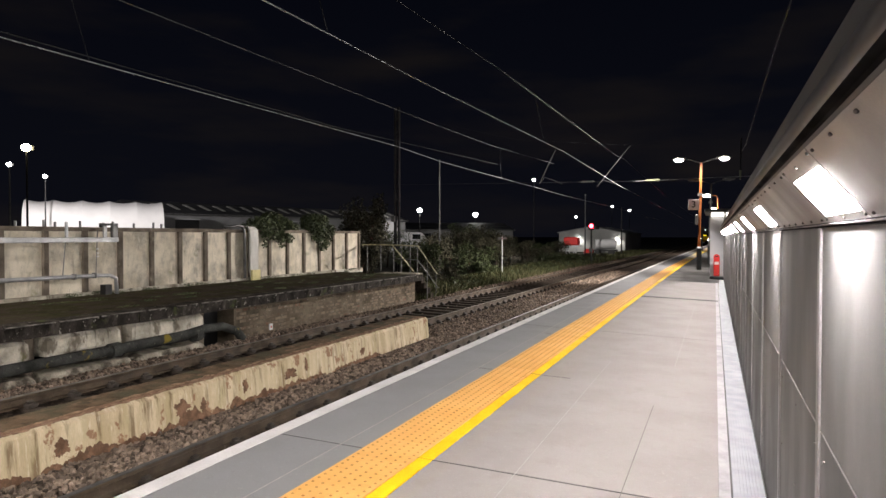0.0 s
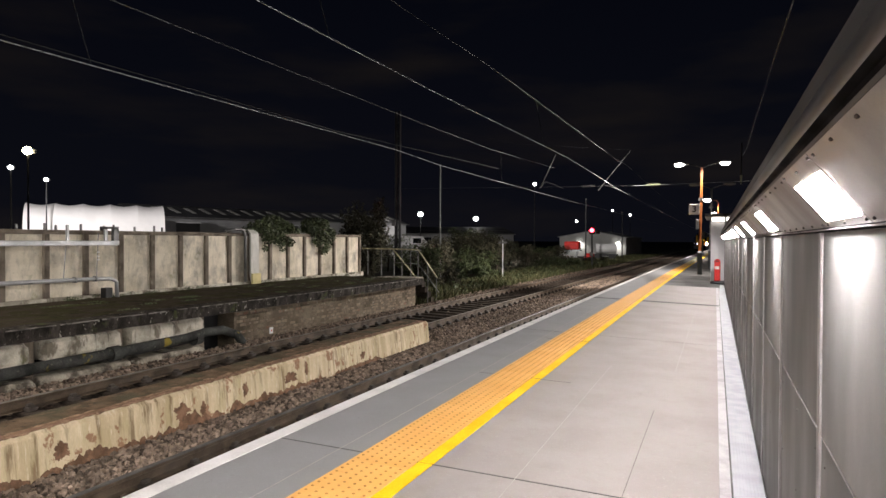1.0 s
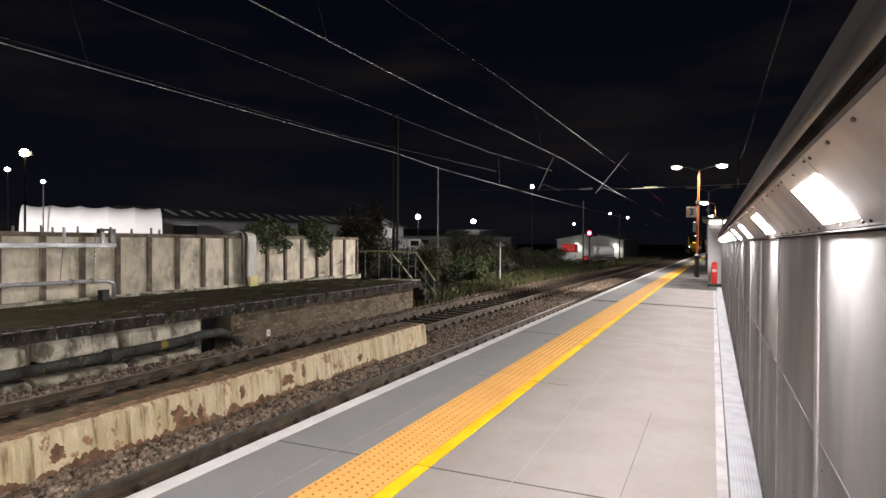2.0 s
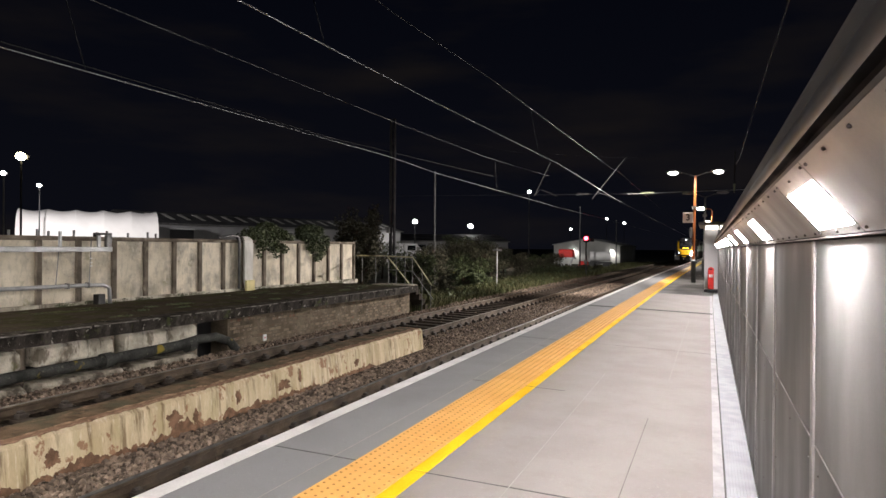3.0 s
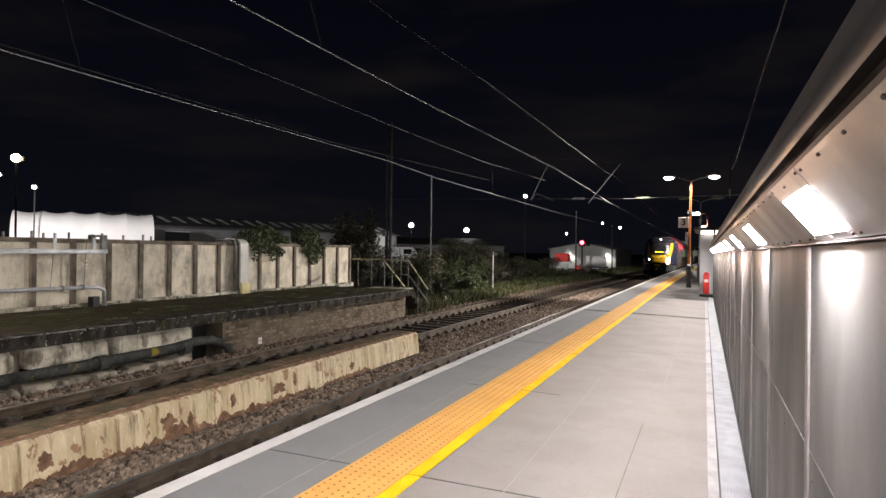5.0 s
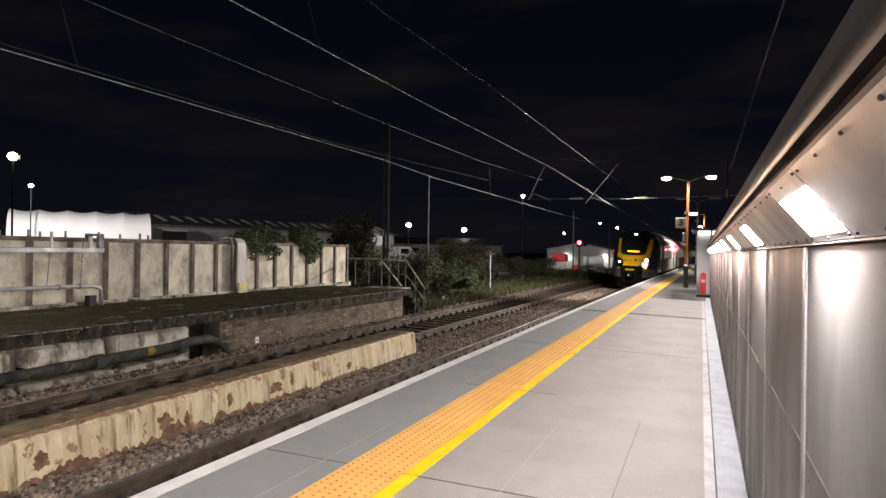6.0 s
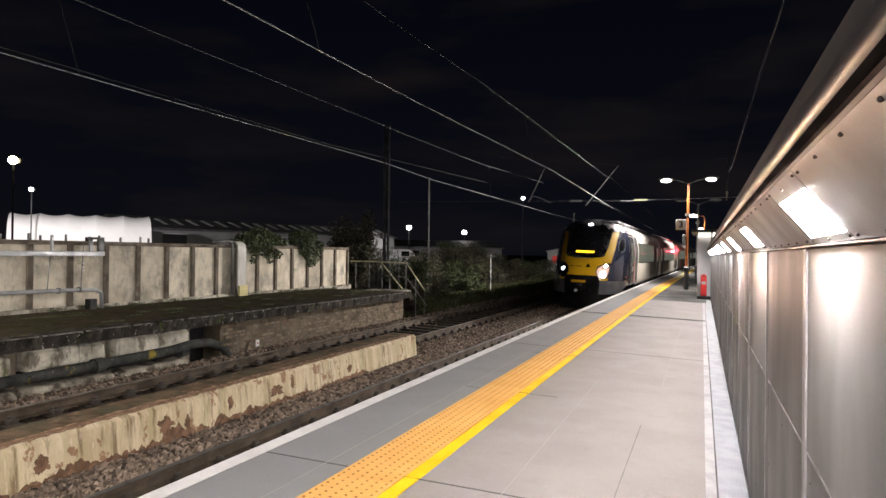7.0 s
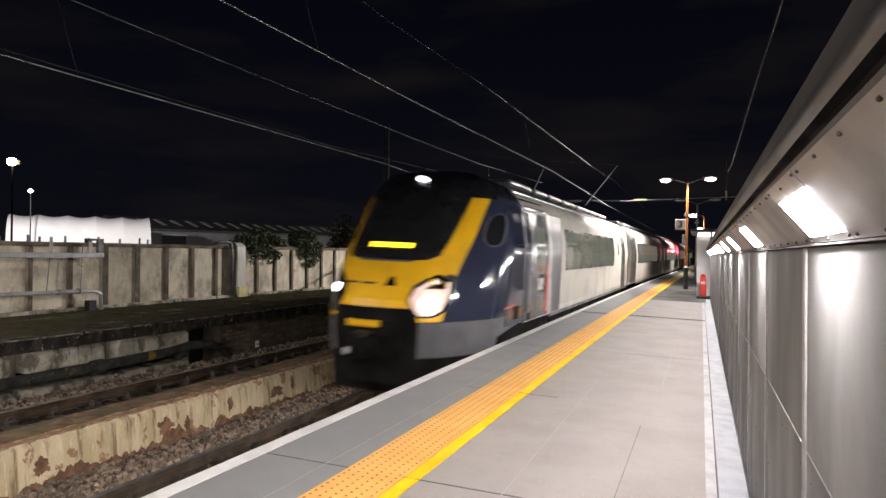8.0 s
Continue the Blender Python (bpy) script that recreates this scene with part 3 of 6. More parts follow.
def build_platform():
    p = thing("platform", "island platform with grey paving falling away from the edge", "platform", kind="structure")
    ys = steps(-25, 50, 1.0) + steps(54, 150, 8)
    prof = [(-2.905, cz(-2.905) - 0.16), (4.0, cz(4.0) - 0.16), (4.0, -1.2), (-2.86, -1.2)]
    part("body", sweep(bmesh.new(), prof, ys), M["edge_face"], p)
    near = lambda a, b, d=1.0: steps(a, b, d)
    bounds = [-25] + JOINTS
    for a, b in zip(bounds, bounds[1:]):
        part("coping_slab", sweep(bmesh.new(), [(-2.915, cz(-2.9) - 0.155), (-2.165, cz(-2.165) - 0.155), (-2.165, cz(-2.165)), (-2.805, cz(-2.805)), (-2.915, cz(-2.915) - 0.004)],
                                near(a + 0.011, b - 0.011)), M["coping"], p)
        part("deck_slab", sweep(bmesh.new(), strip(-1.655, 0.03, -0.155, 0.0), near(a + 0.011, b - 0.011)), M["deck"] if b < 24 else M["deck_far_dim"], p)
        part("joint_filler", sweep(bmesh.new(), strip(-2.9, 0.03, -0.1, -0.0025), [b - 0.0115, b + 0.0115]), M["joint"], p)
    part("coping_slab", sweep(bmesh.new(), strip(-2.915, -2.165, -0.155, 0.0), steps(42.11, 50, 2) + steps(54, 150, 8)), M["deck_far_dim"], p)
    part("deck_slab", sweep(bmesh.new(), strip(-1.655, 3.98, -0.155, 0.0), steps(42.11, 50, 2) + steps(54, 150, 8)), M["deck_far_dim"], p)
    part("deck_slab", sweep(bmesh.new(), strip(0.03, 3.98, -0.155, -0.02), steps(-25, 42.1, 2)), M["deck_far_dim"], p)
    part("bedding", sweep(bmesh.new(), strip(-2.17, -1.65, -0.15, -0.02), ys), M["joint"], p)
    part("edge_line", sweep(bmesh.new(), strip(-2.918, -2.80, 0.001, 0.005), ys), M["white_paint"], p, "worn white edge line")
    for a, b in zip(bounds, bounds[1:]):
        part("yellow_line", sweep(bmesh.new(), strip(-1.753, -1.6585, -0.02, 0.003), near(a + 0.010, b - 0.010)), M["yellow_paint"], p, "bright yellow painted line")
    part("yellow_line", sweep(bmesh.new(), strip(-1.753, -1.6585, -0.02, 0.003), steps(42.11, 50, 2) + steps(54, 150, 8)), M["yellow_paint"], p, "bright yellow painted line")
    part("hairline_joint", sweep(bmesh.new(), strip(-2.331, -2.3255, 0.0005, 0.0015), steps(-5, 17, 1)), M["chalk"], p)
    for x0, x1 in ((-2.79, -2.17), (-1.656, 0.03)):
        part("expansion_strip", sweep(bmesh.new(), strip(x0, x1, -0.05, 0.0035), [16.57, 16.79]), M["joint"], p, "dark expansion strip across the paving")
    for xj, y0, y1, wide, tone in ((-0.49, 3.0, 6.1, 0.004, "seam"), (-0.42, 8.0, 15.0, 0.005, "chalk"), (-1.12, 3.0, 8.0, 0.005, "chalk")):
        part("hairline_joint", sweep(bmesh.new(), strip(xj, xj + wide, 0.0005, 0.0015), steps(y0, y1, 1)), M[tone], p)
    # short joints between the main ones
    for yj, x0, x1, z in ((6.79, -2.33, -2.17, 0.0005), (6.79, -1.757, -1.6585, 0.0035), (6.79, -1.655, -1.35, 0.0005), (9.56, -1.757, -1.6585, 0.0035), (9.56, -2.26, -2.17, 0.0005)):
        part("hairline_joint", sweep(bmesh.new(), strip(x0, x1, z, z + 0.0012), [yj, yj + 0.012]), M["joint"], p)
    # gutter beside the screen wall
    part("kerb_strip", sweep(bmesh.new(), strip(0.035, 0.10, -0.1, 0.004), steps(-5, 25.5, 2), curved=False), M["kerb"], p)
    g = part("gutter_tray", sweep(bmesh.new(), strip(0.112, 0.285, -0.1, -0.002), steps(-5, 25.5, 2), curved=False), M["gutter"], p)
    ribs = bmesh.new()
    for k in range(9):
        sweep(ribs, strip(0.114 + k * 0.019, 0.128 + k * 0.019, -0.02, 0.003), steps(-3, 25.5, 4), curved=False)
    part("gutter_rib", ribs, M["gutter"], g)
    # tactile slabs, one by one
    bm = bmesh.new()
    box(bm, -0.1988, 0.1988, -0.1988, 0.1988, -0.05, 0.0)
    for i in range(6):
        for j in range(6):
            bmesh.ops.create_cone(bm, cap_ends=True, segments=8, radius1=0.0100, radius2=0.0065, depth=0.0045,
                                  matrix=Matrix.Translation((-0.1667 + i * 0.06667, -0.1667 + j * 0.06667, 0.00175)))
    # Blisters take the darker colour in place of their small shadows.
    for f in bm.faces:
        f.material_index = 1 if 0.0003 < f.calc_center_median().z else 0
    me = finish("tactile_slab", bm, [M["tactile"], M["blister_shade"]])
    tilt = Matrix.Rotation(math.atan(CANT), 4, "Y")
    y = -6.0
    while y < 44:
        piece("tactile_slab", me, p, Matrix.Translation((-1.9635 + bend(y), y, cz(-1.9635) + 0.001)) @ tilt @ pose(0, 0, random.uniform(-0.001, 0.001), 0, 0, random.uniform(-0.15, 0.15)))
        y += 0.4
    part("tactile_strip", sweep(bmesh.new(), strip(-2.163, -1.764, -0.02, 0.001), steps(43.9, 50, 2) + steps(54, 150, 8)), M["yellow_worn"], p)


build_platform()


# ---- screen wall with built-in lights ----
FX = 0.297


def build_screen():
    y0, y1 = -5.4, 25.6
    base = cz(FX) - 0.05
    s = thing("lit_screen_wall", "grey metal-clad screen wall with a lit overhanging cornice", "wall", kind="structure")
    part("core", bx(FX + 0.03, FX + 0.22, y0, y1, base, 1.60), M["recess_shade"], s)
    screw = bmesh.new()
    bmesh.ops.create_uvsphere(screw, u_segments=8, v_segments=5, radius=0.0035)
    screw = finish("screw", screw, M["rivet"], True)
    ys = [2.30 + 1.28 * k for k in range(-6, 19)]
    for a, b in zip(ys, ys[1:]):
        part("panel", bx(FX, FX + 0.028, a + 0.012, b - 0.012, 0.803, 1.406, bevel=0.002), M["panel"], s)
        low = part("panel", bx(FX, FX + 0.028, a + 0.012, b - 0.012, base, 0.797, bevel=0.002), M["panel"], s)
        part("seam_trim", bx(FX - 0.0015, FX + 0.02, a + 0.03, b - 0.03, 0.798, 0.802), M["batten"], low)
        if a < 9:
            for yy in (a + 0.10, a + 0.62, b - 0.10):
                for zz in (0.10, 0.42, 0.73):
                    piece("screw", screw, low, Matrix.Translation((FX - 0.0005, yy, zz)))
    bat = finish("batten", bx(-0.008, 0.02, -0.024, 0.024, base, 1.406, bevel=0.003), M["batten"])
    for y in ys:
        piece("batten", bat, s, Matrix.Translation((FX, y, 0)))
    # sloping soffit: lamps and plain sheets by turns
    lo, hi = Vector((FX - 0.004, 0, 1.418)), Vector((0.171, 0, 1.562))
    d = hi - lo
    nrm = Vector((-d.z, 0, d.x)).normalized()
    if nrm.z > 0:
        nrm = -nrm

    def slab(a, b, f0, f1, thick, proud=0.0):
        bm = bmesh.new()
        p, q = lo + d * f0 + nrm * proud, lo + d * f1 + nrm * proud
        v = [bm.verts.new(w) for w in ((p.x, a, p.z), (p.x, b, p.z), (q.x, b, q.z), (q.x, a, q.z))]
        f = bm.faces.new(v)
        r = bmesh.ops.extrude_face_region(bm, geom=[f])
        bmesh.ops.translate(bm, verts=[x for x in r["geom"] if isinstance(x, bmesh.types.BMVert)], vec=-nrm * thick)
        return bm

    riv = bmesh.new()
    bmesh.ops.create_uvsphere(riv, u_segments=8, v_segments=5, radius=0.0040)
    riv = finish("rivet", riv, M["rivet"], True)

    def rivet(y, f, owner):
        c = lo + d * f + nrm * 0.002
        piece("rivet", riv, owner, Matrix.Translation((c.x, y, c.z)))

    n = -3
    while 1.58 + 2.03 * n < y1 - 0.6:
        a = 1.58 + 2.03 * n
        sheet = part("light_frame", slab(a + 0.004, a + 0.546, 0, 1, 0.012), M["soffit"], s)
        part("diffuser", slab(a + 0.03, a + 0.49, 0.12, 0.75, 0.008, 0.0015), M["diffuser"], sheet, "glowing white light panel")
        b = min(a + 2.03, y1)
        plain = part("soffit_sheet", slab(a + 0.554, b - 0.004, 0, 1, 0.012), M["soffit"], s)
        if n < 7:
            for k in range(7):
                yy = a + 0.62 + k * 0.225
                if yy < b - 0.03:
                    rivet(yy, 0.93, plain)
                    rivet(yy, 0.06, plain)
            for f in (0.06, 0.94):
                rivet(a + 0.015, f, sheet)
                rivet(a + 0.525, f, sheet)
            rivet(a + 0.27, 0.90, sheet)
            rivet(a + 0.27, 0.05, sheet)
        n += 1
    part("drip_trim", bx(FX - 0.012, FX + 0.012, y0, y1, 1.411, 1.4145), M["batten"], s)
    # The groove's shade is a near-black strip.
    part("drip_groove", bx(FX + 0.004, FX + 0.02, y0, y1, 1.407, 1.411), M["recess_shade"], s)
    # rolled hood above the soffit
    bm = bmesh.new()
    prof = [(0.172, 1.564), (0.168, 1.570), (0.190, 1.577), (0.202, 1.592), (0.190, 1.606), (0.175, 1.611), (0.166, 1.621), (0.163, 1.634), (0.166, 1.647), (0.176, 1.656), (0.185, 1.66),
            (0.187, 1.715), (0.192, 1.732), (0.21, 1.742), (0.30, 1.752), (0.50, 1.752), (0.50, 1.57)]
    rings = [[bm.verts.new((x, y, z)) for x, z in prof] for y in steps(y0, y1, 2.85)]
    for a, b in zip(rings, rings[1:]):
        for k in range(len(prof)):
            f = bm.faces.new((a[k], a[(k + 1) % len(prof)], b[(k + 1) % len(prof)], b[k]))
            # Faces under the roll are near-black, their shade put into the colour.
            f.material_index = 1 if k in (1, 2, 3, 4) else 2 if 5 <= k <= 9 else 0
            f.smooth = 5 <= k <= 8
    bm.faces.new(rings[0])
    bm.faces.new(rings[-1][::-1])
    part("hood", bm, [M["hood"], M["recess_shade"], M["hood_roll"]], s)


build_screen()


# ---- far platform, disused ----
def rough_block(x0, x1, y0, y1, z0, z1):
    """A concrete slab with chipped, wavering edges."""
    bm = bmesh.new()
    nx, ny, nz = 3, max(4, round((y1 - y0) / 0.09)), 5
    box(bm, x0, x1, y0, y1, z0, z1)
    for axis, k in ((0, nx), (1, ny), (2, nz)):
        for i in range(1, k):
            co, no = [0.0, 0.0, 0.0], [0, 0, 0]
            co[axis], no[axis] = (x0, y0, z0)[axis] + ((x1, y1, z1)[axis] - (x0, y0, z0)[axis]) * i / k, 1
            bmesh.ops.bisect_plane(bm, geom=bm.verts[:] + bm.edges[:] + bm.faces[:], plane_co=co, plane_no=no)
    for v in bm.verts:
        c = v.co.copy()
        edges = (c.x > x1 - 0.001) + (c.y < y0 + 0.001 or c.y > y1 - 0.001) + (c.z > z1 - 0.001 or c.z < z0 + 0.001)
        pull = 0.030 * max(0, edges - 1) * (1 + 1.3 * noise.noise(c * 4.0))
        mid = Vector(((x0 + x1) / 2, (y0 + y1) / 2, (z0 + z1) / 2))
        d = mid - c
        d.y = math.copysign(min(abs(d.y), 0.2), d.y)
        v.co += d.normalized() * pull + noise.noise_vector(c * 5.0) * 0.012
    return bm


def build_far_platform():
    p = thing("far_platform", "disused platform with black weathered coping and brick face", "platform", kind="structure")
    part("body", sweep(bmesh.new(), [(-9.32, -1.2), (-9.32, -0.11), (-9.2, -0.11), (-9.2, 0.06), (-12.6, 0.10), (-12.6, -1.2)], steps(11.45, 20.5, 1)), M["mortar"], p)
    # Black here stands in for the shade in the gaps between infill slabs.
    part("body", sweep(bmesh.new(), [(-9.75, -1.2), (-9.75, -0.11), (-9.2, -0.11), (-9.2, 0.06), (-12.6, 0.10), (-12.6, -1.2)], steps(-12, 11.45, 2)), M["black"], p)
    part("surface", sweep(bmesh.new(), [(-9.5, 0.058), (-9.5, 0.09), (-12.2, 0.13), (-12.2, 0.08)], steps(-12, 20.5, 2)), M["far_top"], p, "mossy dark platform surface")
    y = -12.0
    rng = random.Random(8)
    while y < 20.4:
        L = min(1.22, 20.6 - y)
        j = rng.uniform(-0.012, 0.012)
        part("coping_stone", sweep(bmesh.new(), [(-9.08 + j, -0.10), (-9.06 + j, 0.085), (-9.075 + j, 0.1), (-9.52, 0.1), (-9.52, -0.10)], steps(y + 0.004, y + L - 0.004, 0.61)), M["far_coping"], p)
        y += 1.22
    # open end: pale concrete infill slabs between dark stub posts
    for a, b in ((-4.0, -1.4), (-1.2, 1.4), (1.6, 4.2), (4.4, 6.9), (7.15, 8.55), (8.75, 10.55)):
        part("infill_slab", rough_block(-9.62, -9.27 + 0.03 * (b % 1), a, b, -0.45 - 0.04 * (a % 1), -0.125), M["infill"], p)
    for a in (1.5, 4.3, 7.02, 8.65, 10.65):
        part("stub_post", bx(-9.70, -9.44, a - 0.09, a + 0.09, -1.1, -0.12, bevel=0.02), M["wall_post"], p)
    for a, b in ((1.5, 4.3), (4.3, 7.0), (7.0, 8.7), (8.7, 10.5)):
        part("lower_slab", rough_block(-9.5, -9.14 + 0.02 * (a % 1), a + 0.05, b - 0.05, -1.0, -0.66), M["infill_low"], p)
    # broken pale line along the arris
    bm = bmesh.new()
    y = -4.0
    while y < 20:
        L = rng.uniform(0.04, 0.22)
        if rng.random() < 0.9:
            h = rng.uniform(0.003, 0.016)
            box(bm, -9.078 + bend(y), -9.050 + bend(y) + rng.uniform(-0.004, 0.006), y, y + L, 0.1 - h, 0.104)
        y += L + rng.choice((0.0, 0.0, 0.01, 0.02, 0.08))
    tagged(part("worn_edge", bm, M["pale_arris"], p, "broken pale line along the platform edge"), kind="stuff")
    t = tube(bmesh.new(), [(-9.18, -6, -0.52), (-9.18, 2, -0.52), (-9.17, 6, -0.515), (-9.16, 8, -0.5), (-9.15, 9.9, -0.47), (-9.14, 10.4, -0.42), (-9.13, 10.9, -0.43), (-9.1, 11.3, -0.58), (-9.08, 11.55, -0.85), (-9.08, 11.6, -1.1)], 0.088, 12)
    pipe = part("drain_pipe", t, M["pipe"], p, "dark drain pipe with yellow lichen", smooth=True)
    for y in (3.2, 5.95, 8.3, 10.2):
        c = bmesh.new()
        rod(c, (-9.17, y - 0.09, -0.51), (-9.17, y + 0.09, -0.505), 0.125, 14)
        part("pipe_collar", c, M["pipe"], pipe)
    return p


far_platform = build_far_platform()


def build_wall():
    w = thing("concrete_wall", "precast concrete panel wall with brown posts behind the old platform", "wall")
    X = -12.28
    part("footing", bx(X - 0.14, X + 0.13, -6, 22.3, 0.05, 0.20, bevel=0.02), M["infill"], w)
    part("coping", bx(X - 0.10, X + 0.055, -6, 22.22, 1.47, 1.56, bevel=0.012), M["wall_post"], w)
    pane = finish("panel", bx(-0.04, 0.02, -0.455, 0.455, 0.2, 1.475), M["wall_panel"])
    post = finish("post", bx(-0.06, 0.075, -0.065, 0.065, 0.18, 1.475, bevel=0.014), M["wall_post"])
    for k in range(-15, 16):
        y = 8.55 + 0.905 * k
        piece("post", post, w, Matrix.Translation((X, y, 0)))
        if k < 15:
            piece("panel", pane, w, Matrix.Translation((X, y + 0.4525, 0)))
    return w


build_wall()


def build_bricks():
    """Brick face of the old platform, laid piece by piece."""
    me = finish("brick", bx(-0.02, 0.011, -0.107, 0.107, -0.033, 0.033, bevel=0.004), M["brick"])
    rng = random.Random(14)
    for row in range(9):
        z = -0.82 + 0.078 * row
        y = 11.52 + (0.112 if row % 2 else 0.0)
        while y < 20.35:
            if rng.random() > 0.04:
                piece("brick", me, far_platform, pose(-9.3285 + bend(y) + rng.uniform(-0.003, 0.003), y + 0.107, z, 0, 0, rng.uniform(-0.6, 0.6)))
            y += 0.225
            if row < 1 and y > 20:
                break

# ---- things on and behind the far platform ----
def build_wall_fittings():
    r = thing("guard_rail", "galvanised two-bar guard rail with a hoop along the concrete wall", "railing")
    part("top_bar", bx(-12.02, -11.96, -2, 10.98, 1.24, 1.345, bevel=0.01), M["galv"], r)
    bm = tube(bmesh.new(), [(-12.0, -2, 0.60), (-12.0, 6, 0.58), (-12.0, 10.4, 0.545), (-12.0, 10.78, 0.53), (-12.0, 10.93, 0.46), (-12.0, 10.95, 0.12)], 0.042, 10)
    part("lower_bar", bm, M["galv"], r, smooth=True)
    for y in (3.0, 6.9):
        part("upright", bx(-12.08, -12.02, y - 0.05, y + 0.05, 0.1, 1.34, bevel=0.008), M["galv_dull"], r)
    # flat steel hoop over the wall top, hung on the end of the top bar
    bm = bmesh.new()
    box(bm, -12.06, -11.97, 10.84, 10.98, 1.25, 1.60, bevel=0.012)
    box(bm, -12.36, -11.97, 10.84, 10.98, 1.60, 1.645, bevel=0.012)
    part("gate_hoop", bm, M["galv_dull"], r)
    part("hoop_end", bx(-12.37, -12.33, 10.82, 11.0, 1.50, 1.65, bevel=0.01), M["mast"], r)
    part("end_strap", bx(-12.03, -11.985, 10.62, 10.70, 1.33, 1.58, bevel=0.006), M["galv"], r)
    for y, lean in ((9.78, -0.09), (10.52, -0.05)):
        part("thin_bar", rod(bmesh.new(), (-12.06, y + lean, 0.55), (-12.06, y, 1.5), 0.011, 6), M["galv_dull"], r)
    part("thin_post", bx(-12.08, -12.04, 9.76, 9.81, 1.34, 1.66), M["galv"], r)
    for z in (0.93, 1.0, 1.09):
        part("fixing", bx(-12.06, -12.03, 10.49, 10.525, z, z + 0.025), M["sign_white"], r)
    for y in (9.9, 10.38):
        part("clamp", bx(-12.055, -11.945, y - 0.02, y + 0.02, 0.495, 0.605, bevel=0.006), M["galv_dull"], r)
    part("base_block", bx(-12.12, -11.96, 10.62, 10.80, 0.1, 0.34, bevel=0.01), M["black"], r)
    # broad white duct that bends over the wall
    d = thing("wall_duct", "broad white metal duct bent over the wall top", "duct")
    bm = bmesh.new()
    pts = [(-12.45, 1.62), (-12.30, 1.65), (-12.20, 1.62), (-12.13, 1.52), (-12.12, 1.35), (-12.12, 0.42), (-12.06, 0.17)]
    rr = []
    for x, z in pts:
        rr.append([bm.verts.new((x, 15.58, z)), bm.verts.new((x, 15.93, z)), bm.verts.new((x + 0.06, 15.93, z + 0.015)), bm.verts.new((x + 0.06, 15.58, z + 0.015))])
    for a, b in zip(rr, rr[1:]):
        for k in range(4):
            bm.faces.new((a[k], a[(k + 1) % 4], b[(k + 1) % 4], b[k]))
    bm.faces.new(rr[0])
    bm.faces.new(rr[-1])
    part("cover", bm, M["duct"], d)
    part("side_rail", tube(bmesh.new(), [(-12.14, 14.6, 1.60), (-12.14, 15.1, 1.66), (-12.14, 15.35, 1.64), (-12.13, 15.42, 1.5), (-12.13, 15.42, 0.2)], 0.04, 8), M["galv_dull"], d, smooth=True)
    part("foot_plate", bx(-12.06, -11.985, 15.57, 15.94, 0.13, 0.42, bevel=0.01), M["yellow_pale"], d, "pale yellow foot plate")
    for k in range(13):
        y = 6.9 + 0.47 * k + (k % 3) * 0.11
        b = thing("fence_stub", "short rusty steel stub on the concrete wall", "stub", group="stubs on the wall", place=(-12.3, y, 1.55))
        part("stub", bx(-0.02, 0.02, -0.015, 0.015, 0, 0.11 + 0.03 * (k % 2)), M["galv_dull"], b)


build_wall_fittings()


def build_steps_rail():
    s = thing("stair_railing", "steel tube handrail around the steps at the platform end", "railing")
    top = [(-12.15, 22.2, 1.06), (-11.0, 21.9, 1.06), (-9.35, 21.0, 1.04), (-9.25, 22.45, 0.02)]
    part("handrail", tube(bmesh.new(), top, 0.026, 8), M["handrail"], s, smooth=True)
    part("inner_handrail", tube(bmesh.new(), [(-10.6, 21.6, 1.05), (-10.4, 23.0, 0.05)], 0.026, 8), M["handrail"], s, smooth=True)
    mid = [(-10.6, 21.7, 0.58), (-9.35, 21.0, 0.56), (-9.25, 22.6, -0.5)]
    part("knee_rail", tube(bmesh.new(), mid, 0.018, 8), M["galv_dull"], s, smooth=True)
    for x, y, z0, z1 in ((-11.9, 22.15, 0.1, 1.06), (-11.25, 21.97, 0.1, 1.06), (-10.6, 21.7, 0.1, 1.06), (-10.2, 21.5, 0.1, 1.05), (-9.75, 21.25, 0.1, 1.05), (-9.37, 21.02, 0.0, 1.04), (-9.3, 21.7, -0.9, 0.55), (-9.26, 22.4, -1.1, 0.06)):
        part("post", rod(bmesh.new(), (x, y, z0), (x, y, z1), 0.016, 8), M["galv_dull"], s)
    part("landing", bx(-10.7, -9.3, 20.55, 21.3, 0.0, 0.12, bevel=0.015), M["infill_low"], s)
    for k in range(5):
        part("step", bx(-10.5, -9.35, 21.3 + 0.27 * k, 21.6 + 0.27 * k, -0.2 - 0.2 * k - 0.05, -0.05 - 0.2 * k, bevel=0.01), M["sleeper"], s)
    part("stringer", bx(-9.36, -9.30, 21.25, 22.7, -1.12, -0.95), M["galv_dull"], s)
    part("back_wall", bx(-12.5, -9.4, 20.5, 20.62, -1.12, 0.05), M["mortar"], s)


build_steps_rail()
box_sign = thing("marker_plate", "small white marker plate on the brick face", "sign")
part("plate", bx(-9.19, -9.17, 12.50, 12.62, -0.72, -0.58, bevel=0.004), M["sign_white"], box_sign)
part("face_mark", bx(-9.169, -9.166, 12.54, 12.58, -0.67, -0.63), M["red"], box_sign)


